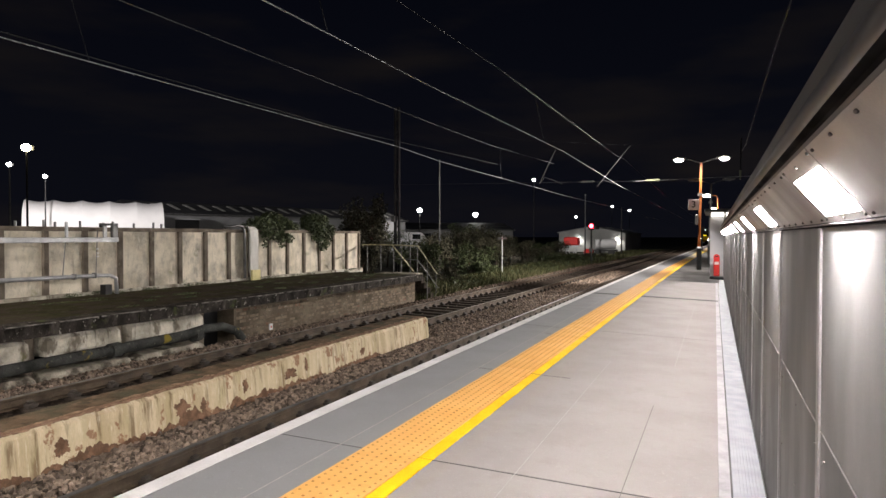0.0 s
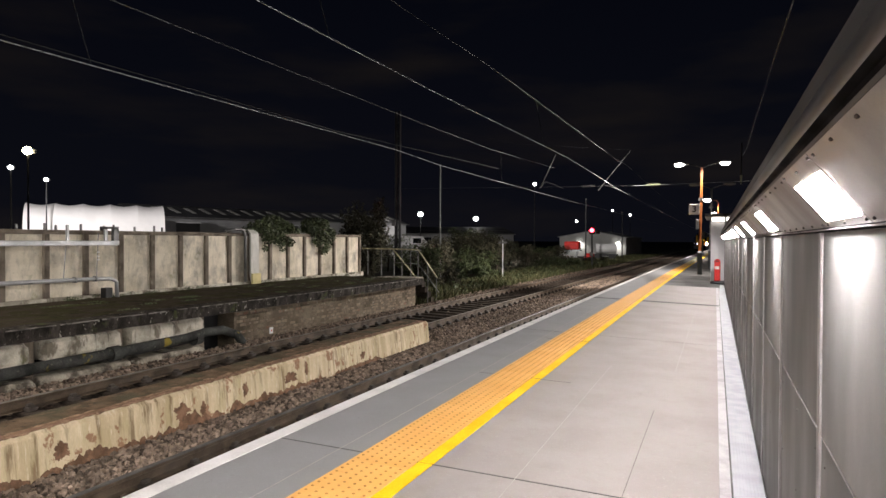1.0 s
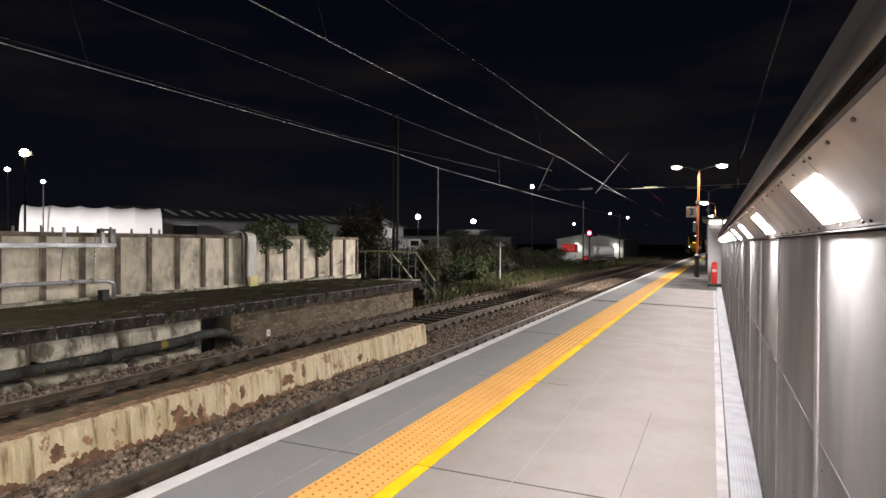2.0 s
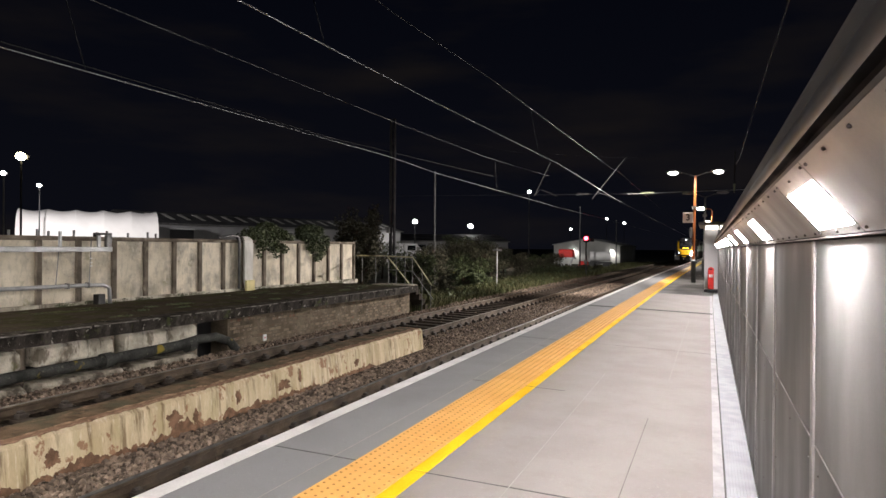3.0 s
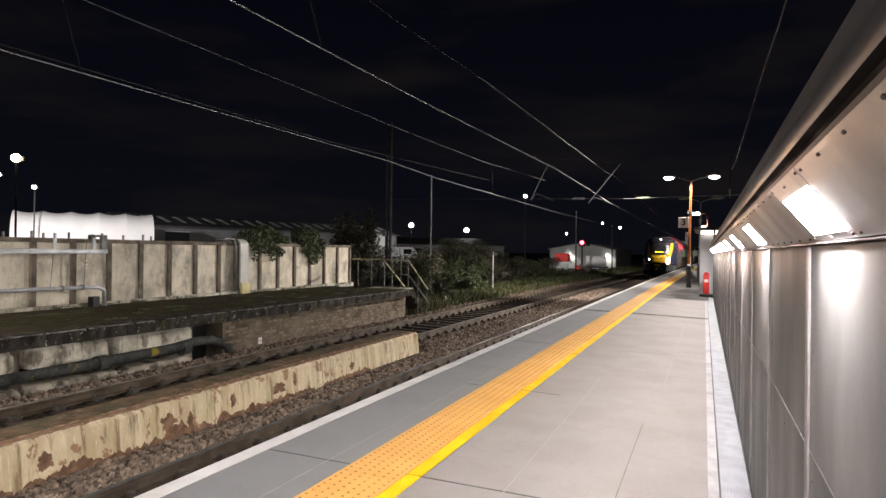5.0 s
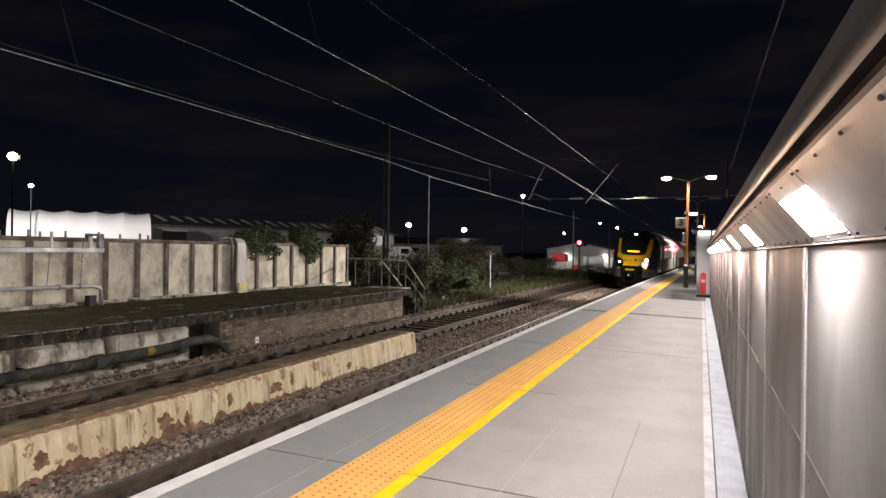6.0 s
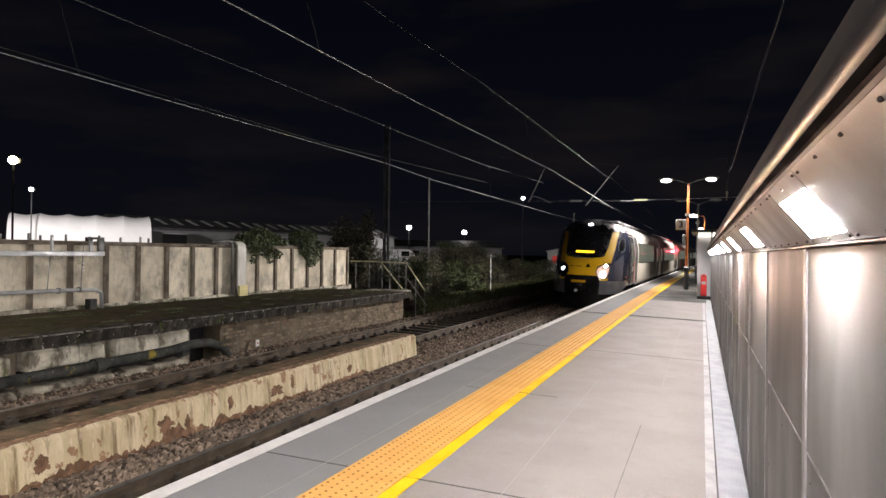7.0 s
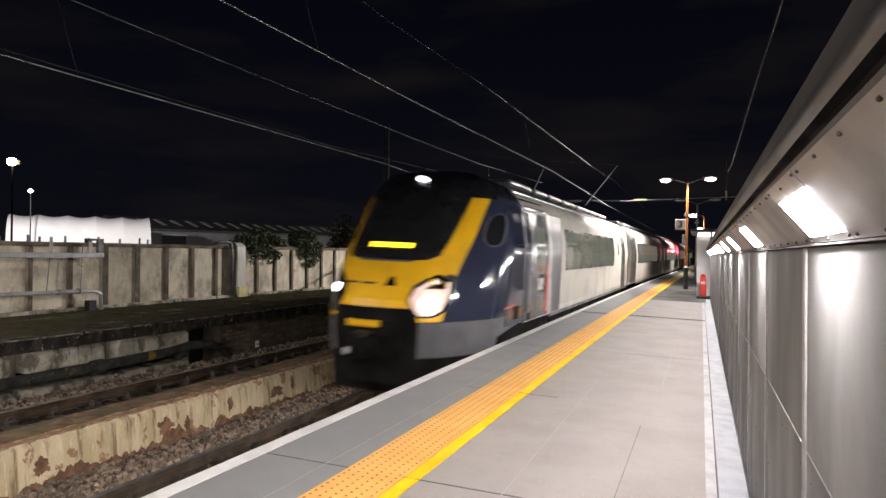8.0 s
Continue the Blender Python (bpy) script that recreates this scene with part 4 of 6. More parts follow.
def leaves(centres, n, size, seed, flat=0.6):
    """Small bent leaves strewn about clump centres (x, y, z, rx, ry, rz)."""
    rng = np.random.default_rng(seed)
    v, f, o = [], [], 0
    c = np.array(centres, float)
    w = c[:, 3] * c[:, 4] * c[:, 5]
    pick = rng.choice(len(c), n, p=w / w.sum())
    u = rng.normal(0, 1, (n, 3))
    u /= np.linalg.norm(u, axis=1)[:, None]
    pos = c[pick, :3] + u * c[pick, 3:6] * (rng.random(n) ** 0.45)[:, None]
    for p in pos:
        a = Euler(rng.uniform(-1.3, 1.3, 3) + (0, 0, rng.uniform(0, 6.28))).to_matrix()
        s = size * rng.uniform(0.6, 1.4)
        q = np.array([(-s, 0, 0), (0, -s * flat, s * 0.15), (s, 0, 0), (0, s * flat, s * 0.15)]) @ np.array(a)
        v.append(q + p)
        f += [(o, o + 1, o + 2), (o, o + 2, o + 3)]
        o += 4
    return np.concatenate(v).tolist(), f


def leaf_mesh(name, centres, n, size, seed, material):
    me = bpy.data.meshes.new(name)
    me.from_pydata(*((lambda a, b: (a, [], b))(*leaves(centres, n, size, seed))))
    me.materials.append(material)
    return me


def build_ivy(name, clumps, n, seed, stem):
    t = thing(name, "dark green ivy bush spilling over the concrete wall", "ivy", group="ivy on the wall")
    ob = new("foliage", leaf_mesh("foliage", clumps, n, 0.045, seed, M["leaf"]))
    ob.parent = t
    bm = bmesh.new()
    rng = random.Random(seed)
    for cx, cy, c_z, *_ in clumps:
        tube(bm, [(-12.42, stem + rng.uniform(-0.2, 0.2), 0.1), (-12.42, (stem + cy) / 2, 1.5), (cx, cy, c_z)], 0.018, 5)
    part("stems", bm, M["bark"], t)


build_ivy("ivy", [(-12.32, 16.3, 1.75, 0.3, 0.42, 0.22), (-12.3, 16.9, 1.82, 0.32, 0.5, 0.3), (-12.3, 17.5, 1.72, 0.3, 0.4, 0.22), (-12.16, 16.5, 1.42, 0.12, 0.3, 0.2),
                  (-12.14, 17.05, 1.36, 0.12, 0.35, 0.24), (-12.16, 17.6, 1.3, 0.1, 0.22, 0.2), (-12.3, 15.8, 1.66, 0.2, 0.3, 0.1), (-12.12, 16.3, 1.12, 0.07, 0.14, 0.1),
                  (-12.12, 17.15, 1.08, 0.07, 0.14, 0.1), (-12.3, 18.0, 1.66, 0.2, 0.3, 0.12)], 3600, 11, 17.0)
build_ivy("ivy", [(-12.3, 18.9, 1.80, 0.3, 0.35, 0.3), (-12.3, 19.5, 1.85, 0.3, 0.45, 0.28), (-12.16, 19.2, 1.45, 0.14, 0.4, 0.3), (-12.14, 19.7, 1.3, 0.12, 0.35, 0.3),
                  (-12.12, 19.45, 1.02, 0.09, 0.26, 0.16), (-12.2, 20.05, 1.55, 0.15, 0.3, 0.25)], 3000, 12, 19.3)


def build_tree(name, base, height, spread, n, seed, material, leaf=0.08, label="bare-looking dark scrubby tree beyond the wall"):
    t = thing(name, label, "tree", group="trackside scrub")
    rng = random.Random(seed)
    bm = bmesh.new()
    x, y, z = base
    tips = []
    rod(bm, (x, y, z), (x + 0.1, y, z + height * 0.55), 0.09, 7, 0.05)
    for k in range(9):
        a = rng.uniform(0, 6.28)
        h0 = height * rng.uniform(0.15, 0.5)
        tip = (x + spread * math.cos(a) * rng.uniform(0.4, 0.9), y + spread * math.sin(a) * rng.uniform(0.4, 0.9), z + height * rng.uniform(0.55, 0.95))
        tube(bm, [(x + 0.05, y, z + h0), ((x + tip[0]) / 2, (y + tip[1]) / 2, (z + h0 + tip[2]) / 2 + 0.1), tip], 0.022, 5)
        tips.append(tip)
    part("trunk", bm, M["bark"], t)
    cl = [(*p, spread * rng.uniform(0.25, 0.45), spread * rng.uniform(0.25, 0.45), height * rng.uniform(0.1, 0.2)) for p in tips]
    cl += [(x + rng.gauss(0, spread * 0.4), y + rng.gauss(0, spread * 0.4), z + height * rng.uniform(0.2, 0.7), spread * 0.4, spread * 0.4, height * 0.15) for _ in range(6)]
    ob = new("crown", leaf_mesh("crown", cl, n, leaf, seed, material))
    ob.parent = t


build_tree("tree", (-16.2, 29.8, -1.1), 4.4, 1.3, 2600, 21, M["leaf_dry"])
build_tree("tree", (-14.6, 27.0, -1.1), 3.0, 1.2, 2200, 22, M["leaf_dry"])
build_tree("tree", (-18.5, 33.0, -1.1), 4.0, 1.6, 2400, 23, M["leaf_dry"])
rb = random.Random(5)
for i, (x, y, hgt, sp) in enumerate([(-13.2, 29.5, 2.1, 1.3), (-14.2, 33.5, 2.3, 1.5), (-15.6, 38.0, 2.6, 1.7), (-13.2, 38.5, 2.0, 1.5), (-17.5, 44, 2.9, 2.0), (-15.5, 46, 3.0, 2.0),
                                     (-16.4, 47.4, 3.3, 1.9), (-14.9, 45.5, 2.6, 1.5), (-17.6, 50, 3.2, 1.8), (-11.3, 56.0, 1.0, 1.0), (-11.0, 68, 0.8, 1.2), (-13.2, 42, 2.2, 1.3), (-12.0, 33.5, 1.3, 1.1), (-11.6, 28.5, 1.1, 1.0), (-19, 52, 2.8, 2.2), (-12.6, 62, 0.8, 1.3), (-14.8, 72, 0.7, 1.6), (-21, 60, 2.7, 2.4), (-24, 48, 2.8, 2.4), (-22, 40, 3.0, 2.2), (-13.4, 50.5, 2.2, 1.6), (-13.6, 55.5, 2.1, 1.7), (-14.2, 61.5, 1.9, 1.7), (-17.0, 58.0, 2.4, 2.0), (-20.0, 68.0, 2.3, 2.4)]):
    build_tree("shrub", (x, y, -1.12), hgt, sp, 3000, 40 + i, M["leaf"] if i % 3 == 0 else M["leaf_dry"], 0.06, "dense dark shrub on the railway bank")


def build_weeds():
    """Low leafy weeds along the foot of the scrub."""
    rng = random.Random(77)
    cl = []
    for _ in range(260):
        y = rng.uniform(22.5, 70)
        h = rng.uniform(0.15, 0.42)
        cl.append((rng.uniform(-12.6, -9.9) + bend(y), y, -1.1 + h * 0.8, rng.uniform(0.2, 0.5), rng.uniform(0.2, 0.5), h))
    tagged(new("weeds", leaf_mesh("weeds", cl, 15000, 0.07, 78, M["leaf"])), "low leafy green weeds beside the track", "weeds", kind="stuff")


build_weeds()


def build_moss():
    """Tufts of moss and small weeds at the foot of the concrete wall."""
    rng = random.Random(31)
    cl = []
    for _ in range(46):
        y = rng.uniform(4, 21.5)
        cl.append((-12.13 + rng.uniform(-0.01, 0.10), y, 0.19 - rng.uniform(0.0, 0.07), 0.05, rng.uniform(0.05, 0.28), rng.uniform(0.02, 0.06)))
    for _ in range(70):
        y = 20.3 - 12.0 * rng.random() ** 1.6
        cl.append((-12.05 + 2.4 * rng.random() ** 1.7, y, 0.115, rng.uniform(0.05, 0.16), rng.uniform(0.1, 0.4), 0.016))
    tagged(new("moss", leaf_mesh("moss", cl, 6500, 0.016, 32, M["leaf"])), "green moss and small weeds along the wall foot", "moss", kind="stuff")


build_moss()


def build_grass():
    rng = np.random.default_rng(9)
    v, f, o = [], [], 0
    for x0, x1, y0, y1, n, h in ((-12.2, -9.45, 21.5, 40, 11000, 0.46), (-13.5, -9.5, 40, 75, 9000, 0.46), (-14.5, -9.4, 75, 115, 3000, 0.35), (-9.7, -9.25, 22, 60, 1200, 0.16)):
        for _ in range(n):
            y, x = rng.uniform(y0, y1), rng.uniform(x0, x1)
            zb = -1.13 if y > 20.4 else 0.085
            hh, w = h * rng.uniform(0.4, 1.5), 0.016 + 0.0006 * y
            a = rng.uniform(0, 6.28)
            lean = rng.normal(0, 0.35, 2) * hh
            dx, dy = w * math.cos(a), w * math.sin(a)
            xx = x + bend(y)
            v += [(xx - dx, y - dy, zb), (xx + dx, y + dy, zb), (xx + lean[0] * 0.5 + dx * 0.7, y + lean[1] * 0.5 + dy * 0.7, zb + hh * 0.6), (xx + lean[0], y + lean[1], zb + hh)]
            f += [(o, o + 1, o + 2), (o, o + 2, o + 3)]
            o += 4
    me = bpy.data.meshes.new("grass")
    me.from_pydata(v, [], f)
    me.materials.append(M["blade"])
    tagged(new("grass", me), "rough trackside grass and weeds", "grass", kind="stuff")


build_grass()


# ---- overhead line ----
def wire(name, pts, r, material, label):
    return solo(name, tube(bmesh.new(), pts, r, 6), material, label, "wire", group="overhead wires")


SPAN_Y = 35.6
wire("contact_wire", [(-4.75, -20, 3.9), (-4.5, 6.0, 3.9), (-4.46, 10.5, 3.9), (-4.2, 20.3, 3.9), (-4.44, SPAN_Y, 3.9), (-4.38, 56, 3.88), (-4.0, 138, 3.85)], 0.0075, M["wire"], "bright copper contact wire over the near track")
wire("catenary_wire", [(-5.0, -20, 5.6), (-4.82, 9.95, 5.2), (-4.61, 14.8, 5.2), (-4.36, 32.8, 5.2), (-4.3, SPAN_Y, 5.3), (-4.0, 60, 4.9), (-3.6, 138, 5.0)], 0.0065, M["mast"], "dark catenary wire over the near track")
wire("contact_wire", [(-8.4, -20, 3.8), (-8.11, 5.7, 3.8), (-7.98, 16.4, 3.8), (-8.3, 20.6, 3.8), (-8.3, 32.2, 3.8), (-8.35, 40, 3.8), (-8.0, 55, 3.8), (-7.3, 138, 3.8)], 0.0075, M["wire"], "bright contact wire over the far track")
wire("auxiliary_wire", [(-8.5, -20, 3.95), (-8.37, 5.9, 3.95), (-8.33, 14.1, 3.95), (-7.25, 23.3, 3.95)], 0.009, M["wire_dark"], "dark auxiliary wire beside the contact wire")
wire("catenary_wire", [(-8.7, -20, 5.4), (-8.52, 7.85, 5.0), (-8.48, 19.2, 5.0), (-8.32, 26, 5.0), (-7.5, 33.6, 5.0)], 0.0075, M["wire_mid"], "dark catenary wire over the far track")
wire("catenary_wire", [(1.1, -10, 5.6), (1.12, 12.3, 5.2), (1.11, 15.5, 5.2), (1.17, 30.7, 5.2), (1.2, SPAN_Y, 5.5)], 0.011, M["wire"], "pale catenary wire beyond the screen wall")
for x0, z0, x1, z1, y in ((-8.06, 3.8, -8.52, 5.05, 6.92), (-4.47, 3.9, -4.86, 5.25, 7.3), (-4.3, 3.9, -4.55, 5.2, 18.0)):
    wire("dropper", [(x0, y, z0), (x1, y, z1)], 0.006, M["wire_dark"], "thin vertical dropper between the wires")
wire("dropper", [(-8.3, 27.2, 3.82), (-8.36, 27.2, 5.0)], 0.012, M["wire_dark"], "thin vertical dropper between the wires")


def build_headspan():
    h = thing("headspan", "cross-span wires with insulators and registration arms over the tracks", "overhead line")
    # One wire in two colours: pale where lit, near-black where unlit.
    part("span_wire", tube(bmesh.new(), [(-3.9, SPAN_Y, 4.173), (-3.61, SPAN_Y, 4.17), (1.61, SPAN_Y, 4.26), (6.0, SPAN_Y, 4.32)], 0.010, 6), M["wire"], h)
    part("span_wire", tube(bmesh.new(), [(-17.0, SPAN_Y, 4.35), (-6.17, SPAN_Y, 4.20), (-3.9, SPAN_Y, 4.173)], 0.006, 6), M["mast"], h)
    part("upper_span_wire", tube(bmesh.new(), [(-17.0, SPAN_Y, 8.4), (-10, SPAN_Y, 6.6), (-4.0, SPAN_Y, 6.0), (1.15, SPAN_Y, 6.15), (6.0, SPAN_Y, 8.2)], 0.002, 6), M["wire_dark"], h)
    for xi in (-2.92, -6.17):
        bm = bmesh.new()
        rod(bm, (xi - 0.34, SPAN_Y, 4.2), (xi + 0.34, SPAN_Y, 4.22), 0.028, 8)
        for k in range(7):
            rod(bm, (xi - 0.24 + 0.08 * k - 0.014, SPAN_Y, 4.21), (xi - 0.24 + 0.08 * k + 0.014, SPAN_Y, 4.21), 0.065, 10)
        # The far insulator is coloured dark to look unlit.
        part("insulator", bm, M["insulator" if xi > -5 else "wire_dark"], h)
    for ax, az, bx_, bz in ((-4.03, 5.99, -5.67, 3.96), (-7.87, 5.96, -8.72, 4.19)):
        arm = part("drop_arm", rod(bmesh.new(), (ax, SPAN_Y, az), (bx_, SPAN_Y, bz), 0.024, 8), M["mast"], h)
        part("registration_arm", tube(bmesh.new(), [(bx_, SPAN_Y, bz), (bx_ + 0.28, SPAN_Y, bz + 0.32), (bx_ + 0.75, SPAN_Y, bz + 0.16), (bx_ + 1.2, SPAN_Y, bz - 0.06)], 0.016, 6), M["wire_dark"], arm)
    part("hanger_tube", rod(bmesh.new(), (1.15, SPAN_Y, 6.1), (1.12, SPAN_Y, 4.15), 0.035, 8), M["wire_dark"], h)
    part("hanger_clamp", rod(bmesh.new(), (1.13, SPAN_Y, 4.55), (1.12, SPAN_Y, 4.12), 0.055, 8, 0.03), M["insulator"], h)
    for mx, name in ((-17.15, "mast"), (6.0, "mast")):
        m = part(name, bx(mx - 0.17, mx - 0.07, SPAN_Y - 0.1, SPAN_Y + 0.1, -1.1, 8.85), M["mast"], h)
        part("mast_leg", bx(mx + 0.07, mx + 0.15, SPAN_Y - 0.1, SPAN_Y + 0.1, -1.1, 8.85), M["mast"], m)
        bm = bmesh.new()
        for k in range(12):
            z = -0.6 + 0.78 * k
            rod(bm, (mx - 0.08, SPAN_Y, z), (mx + 0.08, SPAN_Y, z + 0.39), 0.02, 4)
        tagged(part("lacing", bm, M["mast"], m), kind="stuff")
        part("junction_box", bx(mx - 0.3, mx - 0.1, SPAN_Y - 0.2, SPAN_Y - 0.1, 2.2, 2.55), M["galv_dull"], m)


build_headspan()


def build_pole(name, x, y, top, r=0.07, material="galv", label="slim grey steel pole beyond the tracks", extra=None):
    p = thing(name, label, "pole", group="yard poles")
    part("shaft", rod(bmesh.new(), (x, y, -1.12), (x, y, top), r, 8, r * 0.7), M[material], p)
    part("cap", rod(bmesh.new(), (x, y, top), (x, y, top + 0.06), r * 0.9, 8), M["galv_dull"], p)
    return p


build_pole("pole", -14.5, 35.6, 5.63, 0.06, "galv_dull")
build_pole("pole", -13.9, 78.8, 6.1, 0.09, "mast")
build_pole("pole", -11.2, 90.0, 5.0, 0.09, "mast")
wp = thing("marker_post", "thin white post with a small board in the grass", "post")
part("shaft", bx(-11.03, -10.99, 36.3, 36.34, -1.12, 1.34), M["sign_white"], wp)
part("board", bx(-11.25, -10.75, 36.27, 36.30, 1.20, 1.30), M["galv_dull"], wp)


def build_floodlight(x, y, z, r, glow, power, colour=(1.0, 0.95, 0.9), aim_at=None):
    f = thing("floodlight_mast", "tall yard floodlight mast, lit", "street lamp", group="yard floodlights")
    part("shaft", rod(bmesh.new(), (x, y, -1.12), (x, y, z), 0.05 + r * 0.05, 8, 0.035 + r * 0.05), M["mast"], f)
    # Lens is an oversized glowing ball, taking in the lamp's glare.
    bm = bmesh.new()
    bmesh.ops.create_uvsphere(bm, u_segments=14, v_segments=8, radius=1, matrix=Matrix.LocRotScale((x + 0.02, y - 0.05, z + r * 0.5), None, (r * 0.85, r * 0.85, r * 0.75)))
    head = part("lamp_head", bx(x - r * 0.6, x + r * 0.6, y + r * 0.9, y + r * 1.3, z + r * 0.1, z + r * 0.9), M["black"], f)
    part("lens", bm, glow, head, "glowing lens", smooth=True)
    if power:
        spot("yard_light", (x + 0.9, y + 0.9, z + 0.6), aim_at or (x, y + 4, -3), power, colour, 150, 0.2)


build_floodlight(-36.13, 26.83, 6.2, 0.30, M["flood_warm"], 1000, (1.0, 0.9, 0.72), (-57, 49, 1))
build_floodlight(-44.75, 31.98, 6.15, 0.19, M["flood_glow"], 15000, (1.0, 0.95, 0.95), (-62, 84, 4))
build_floodlight(-52.2, 40.39, 6.25, 0.20, M["flood_glow"], 300, (1.0, 0.95, 0.93), (-56, 48, 2))
build_floodlight(-44.44, 100.6, 5.3, 0.46, M["flood_glow"], 2500, (1.0, 0.95, 0.9), (-58, 92, 2))
build_floodlight(-45.9, 132.3, 5.5, 0.58, M["flood_glow"], 0)
build_floodlight(-16.96, 66.9, 6.95, 0.2, M["flood_glow"], 6000, (1.0, 0.95, 0.9), (-18, 100, 0))
build_floodlight(-33.65, 176.8, 6.2, 0.33, M["flood_glow"], 0)
build_floodlight(-19.02, 137.7, 7.2, 0.24, M["flood_glow"], 0)
build_floodlight(-18.16, 160.0, 7.1, 0.32, M["flood_glow"], 0)


def build_signal(x, y, z, face, lit=True):
    s = thing("railway_signal", "colour light signal showing red on a dark post", "signal")
    part("post", rod(bmesh.new(), (x, y, -1.1), (x, y, z - 0.3), 0.075, 10), M["post_dark"], s)
    head = part("signal_head", bx(x - 0.24, x + 0.24, y - 0.1 * face, y + 0.1, z - 0.32, z + 0.32, bevel=0.04) if face > 0 else bx(x - 0.24, x + 0.24, y - 0.1, y + 0.1, z - 0.32, z + 0.32, bevel=0.04), M["black"], s)
    bm = bmesh.new()
    bmesh.ops.create_uvsphere(bm, u_segments=14, v_segments=8, radius=1, matrix=Matrix.LocRotScale((x, y - 0.12 * face, z), None, (0.16, 0.05, 0.16)))
    part("red_lens", bm, M["red_glow"], head, "glowing red lens", smooth=True)
    bm = bmesh.new()
    tube(bm, [(x - 0.2, y - 0.1 * face, z + 0.05), (x - 0.14, y - 0.3 * face, z + 0.2), (x + 0.14, y - 0.3 * face, z + 0.2), (x + 0.2, y - 0.1 * face, z + 0.05)], 0.012, 5)
    part("hood", bm, M["black"], head)
    part("route_box", bx(x + 0.3, x + 0.62, y - 0.08, y + 0.08, z - 0.28, z - 0.02, bevel=0.02), M["black"], head)
    part("phone_box", bx(x - 0.16, x + 0.12, y - 0.2, y - 0.08, z - 2.1, z - 1.75, bevel=0.02), M["galv_dull"], s)
    return s


build_signal(-9.25, 55.3, 2.2, 1)


# ---- yard behind the tracks ----
def build_marquee():
    t = thing("marquee", "long white vaulted fabric shelter, brightly lit", "tent")
    a, b = Vector((-60.3, 44.6, 0)), Vector((-52.5, 53.5, 0))
    u = (b - a).normalized()
    w = Vector((-u.y, u.x, 0)) * 4.0
    n = 24
    bays = 5
    for k in range(bays):
        bm = bmesh.new()
        rings = []
        for j in range(5):
            f = (k + j / 4) / bays
            p = a + (b - a) * f
            bulge = 1.0 - 0.035 * math.sin(math.pi * j / 4)
            ring = []
            for i in range(n + 1):
                s = math.pi * i / n
                off = -math.cos(s)
                zz = 4.75 * (max(0.0, math.sin(s)) ** 0.42) * bulge
                ring.append(bm.verts.new((p.x - w.x * off, p.y - w.y * off, -1.1 + zz * 1.24)))
            rings.append(ring)
        for c, d in zip(rings, rings[1:]):
            for i in range(n):
                bm.faces.new((c[i], c[i + 1], d[i + 1], d[i]))
        part("fabric_bay", bm, M["tent"], t, smooth=True)
    for f in (0, 1):
        p = a + (b - a) * f
        bm = bmesh.new()
        vs = [bm.verts.new((p.x + w.x * math.cos(math.pi * i / n), p.y + w.y * math.cos(math.pi * i / n), -1.1 + 4.75 * 1.24 * max(0.0, math.sin(math.pi * i / n)) ** 0.42)) for i in range(n + 1)]
        bm.faces.new(vs)
        part("end_sheet", bm, M["tent"], t)


build_marquee()


def build_shed(name, a, b, depth, wall, ridge, mats, lights, label, doors=()):
    """A long industrial shed: wall from a to b, roof pitched away from it."""
    t = thing(name, label, "building")
    a, b = Vector((*a, 0)), Vector((*b, 0))
    L = (b - a).length
    ang = math.degrees(math.atan2(b.y - a.y, b.x - a.x))
    t.matrix_basis = pose(a.x, a.y, -1.12, 0, 0, ang)
    part("wall", bx(0, L, 0.15, depth, 0, wall), M[mats[0]], t)
    bm = bmesh.new()
    half = depth / 2
    pr = [(-0.3, wall), (half, ridge), (depth + 0.3, wall), (depth + 0.3, wall - 0.15), (half, ridge - 0.2), (-0.3, wall - 0.15)]
    r0, r1 = ([bm.verts.new((x, y, z)) for y, z in pr] for x in (-0.3, L + 0.3))
    for k in range(6):
        bm.faces.new((r0[k], r0[(k + 1) % 6], r1[(k + 1) % 6], r1[k]))
    bm.faces.new(r0)
    bm.faces.new(r1[::-1])
    roof = part("roof", bm, M[mats[1]], t)
    slope = math.degrees(math.atan2(ridge - wall, half))
    for k in range(lights):
        x = L * (k + 0.5) / lights
        ob = part("rooflight", bx(-0.30, 0.30, 0.30 * half, 0.82 * half, 0.0, 0.06), M["skylight"], roof)
        ob.matrix_basis = pose(x, 0, wall + 0.02, slope, 0, 0)
    part("gutter", bx(-0.3, L + 0.3, -0.45, -0.3, wall - 0.15, wall + 0.02), M["galv_dull"], t)
    for x, wide in doors:
        d = part("loading_door", bx(x, x + wide, 0.05, 0.14, 0.0, wall * 0.86), M["shed_roof"], t)
        part("door_frame", bx(x - 0.12, x + wide + 0.12, 0.0, 0.05, wall * 0.86, wall * 0.86 + 0.14), M["white_shell"], d)
    return t


build_shed("warehouse", (-61.0, 59.3), (-49.5, 106.2), 9.0, 5.17, 6.75, ("shed_wall", "shed_roof"), 22, "long low warehouse with dark roof and pale rooflights", ((4.3, 3.2), (21.8, 1.8)))
build_shed("warehouse", (-60.0, 112.0), (-36.0, 126.0), 20, 3.7, 5.2, ("shed_wall", "shed_roof"), 0, "low grey warehouse far behind the bushes")



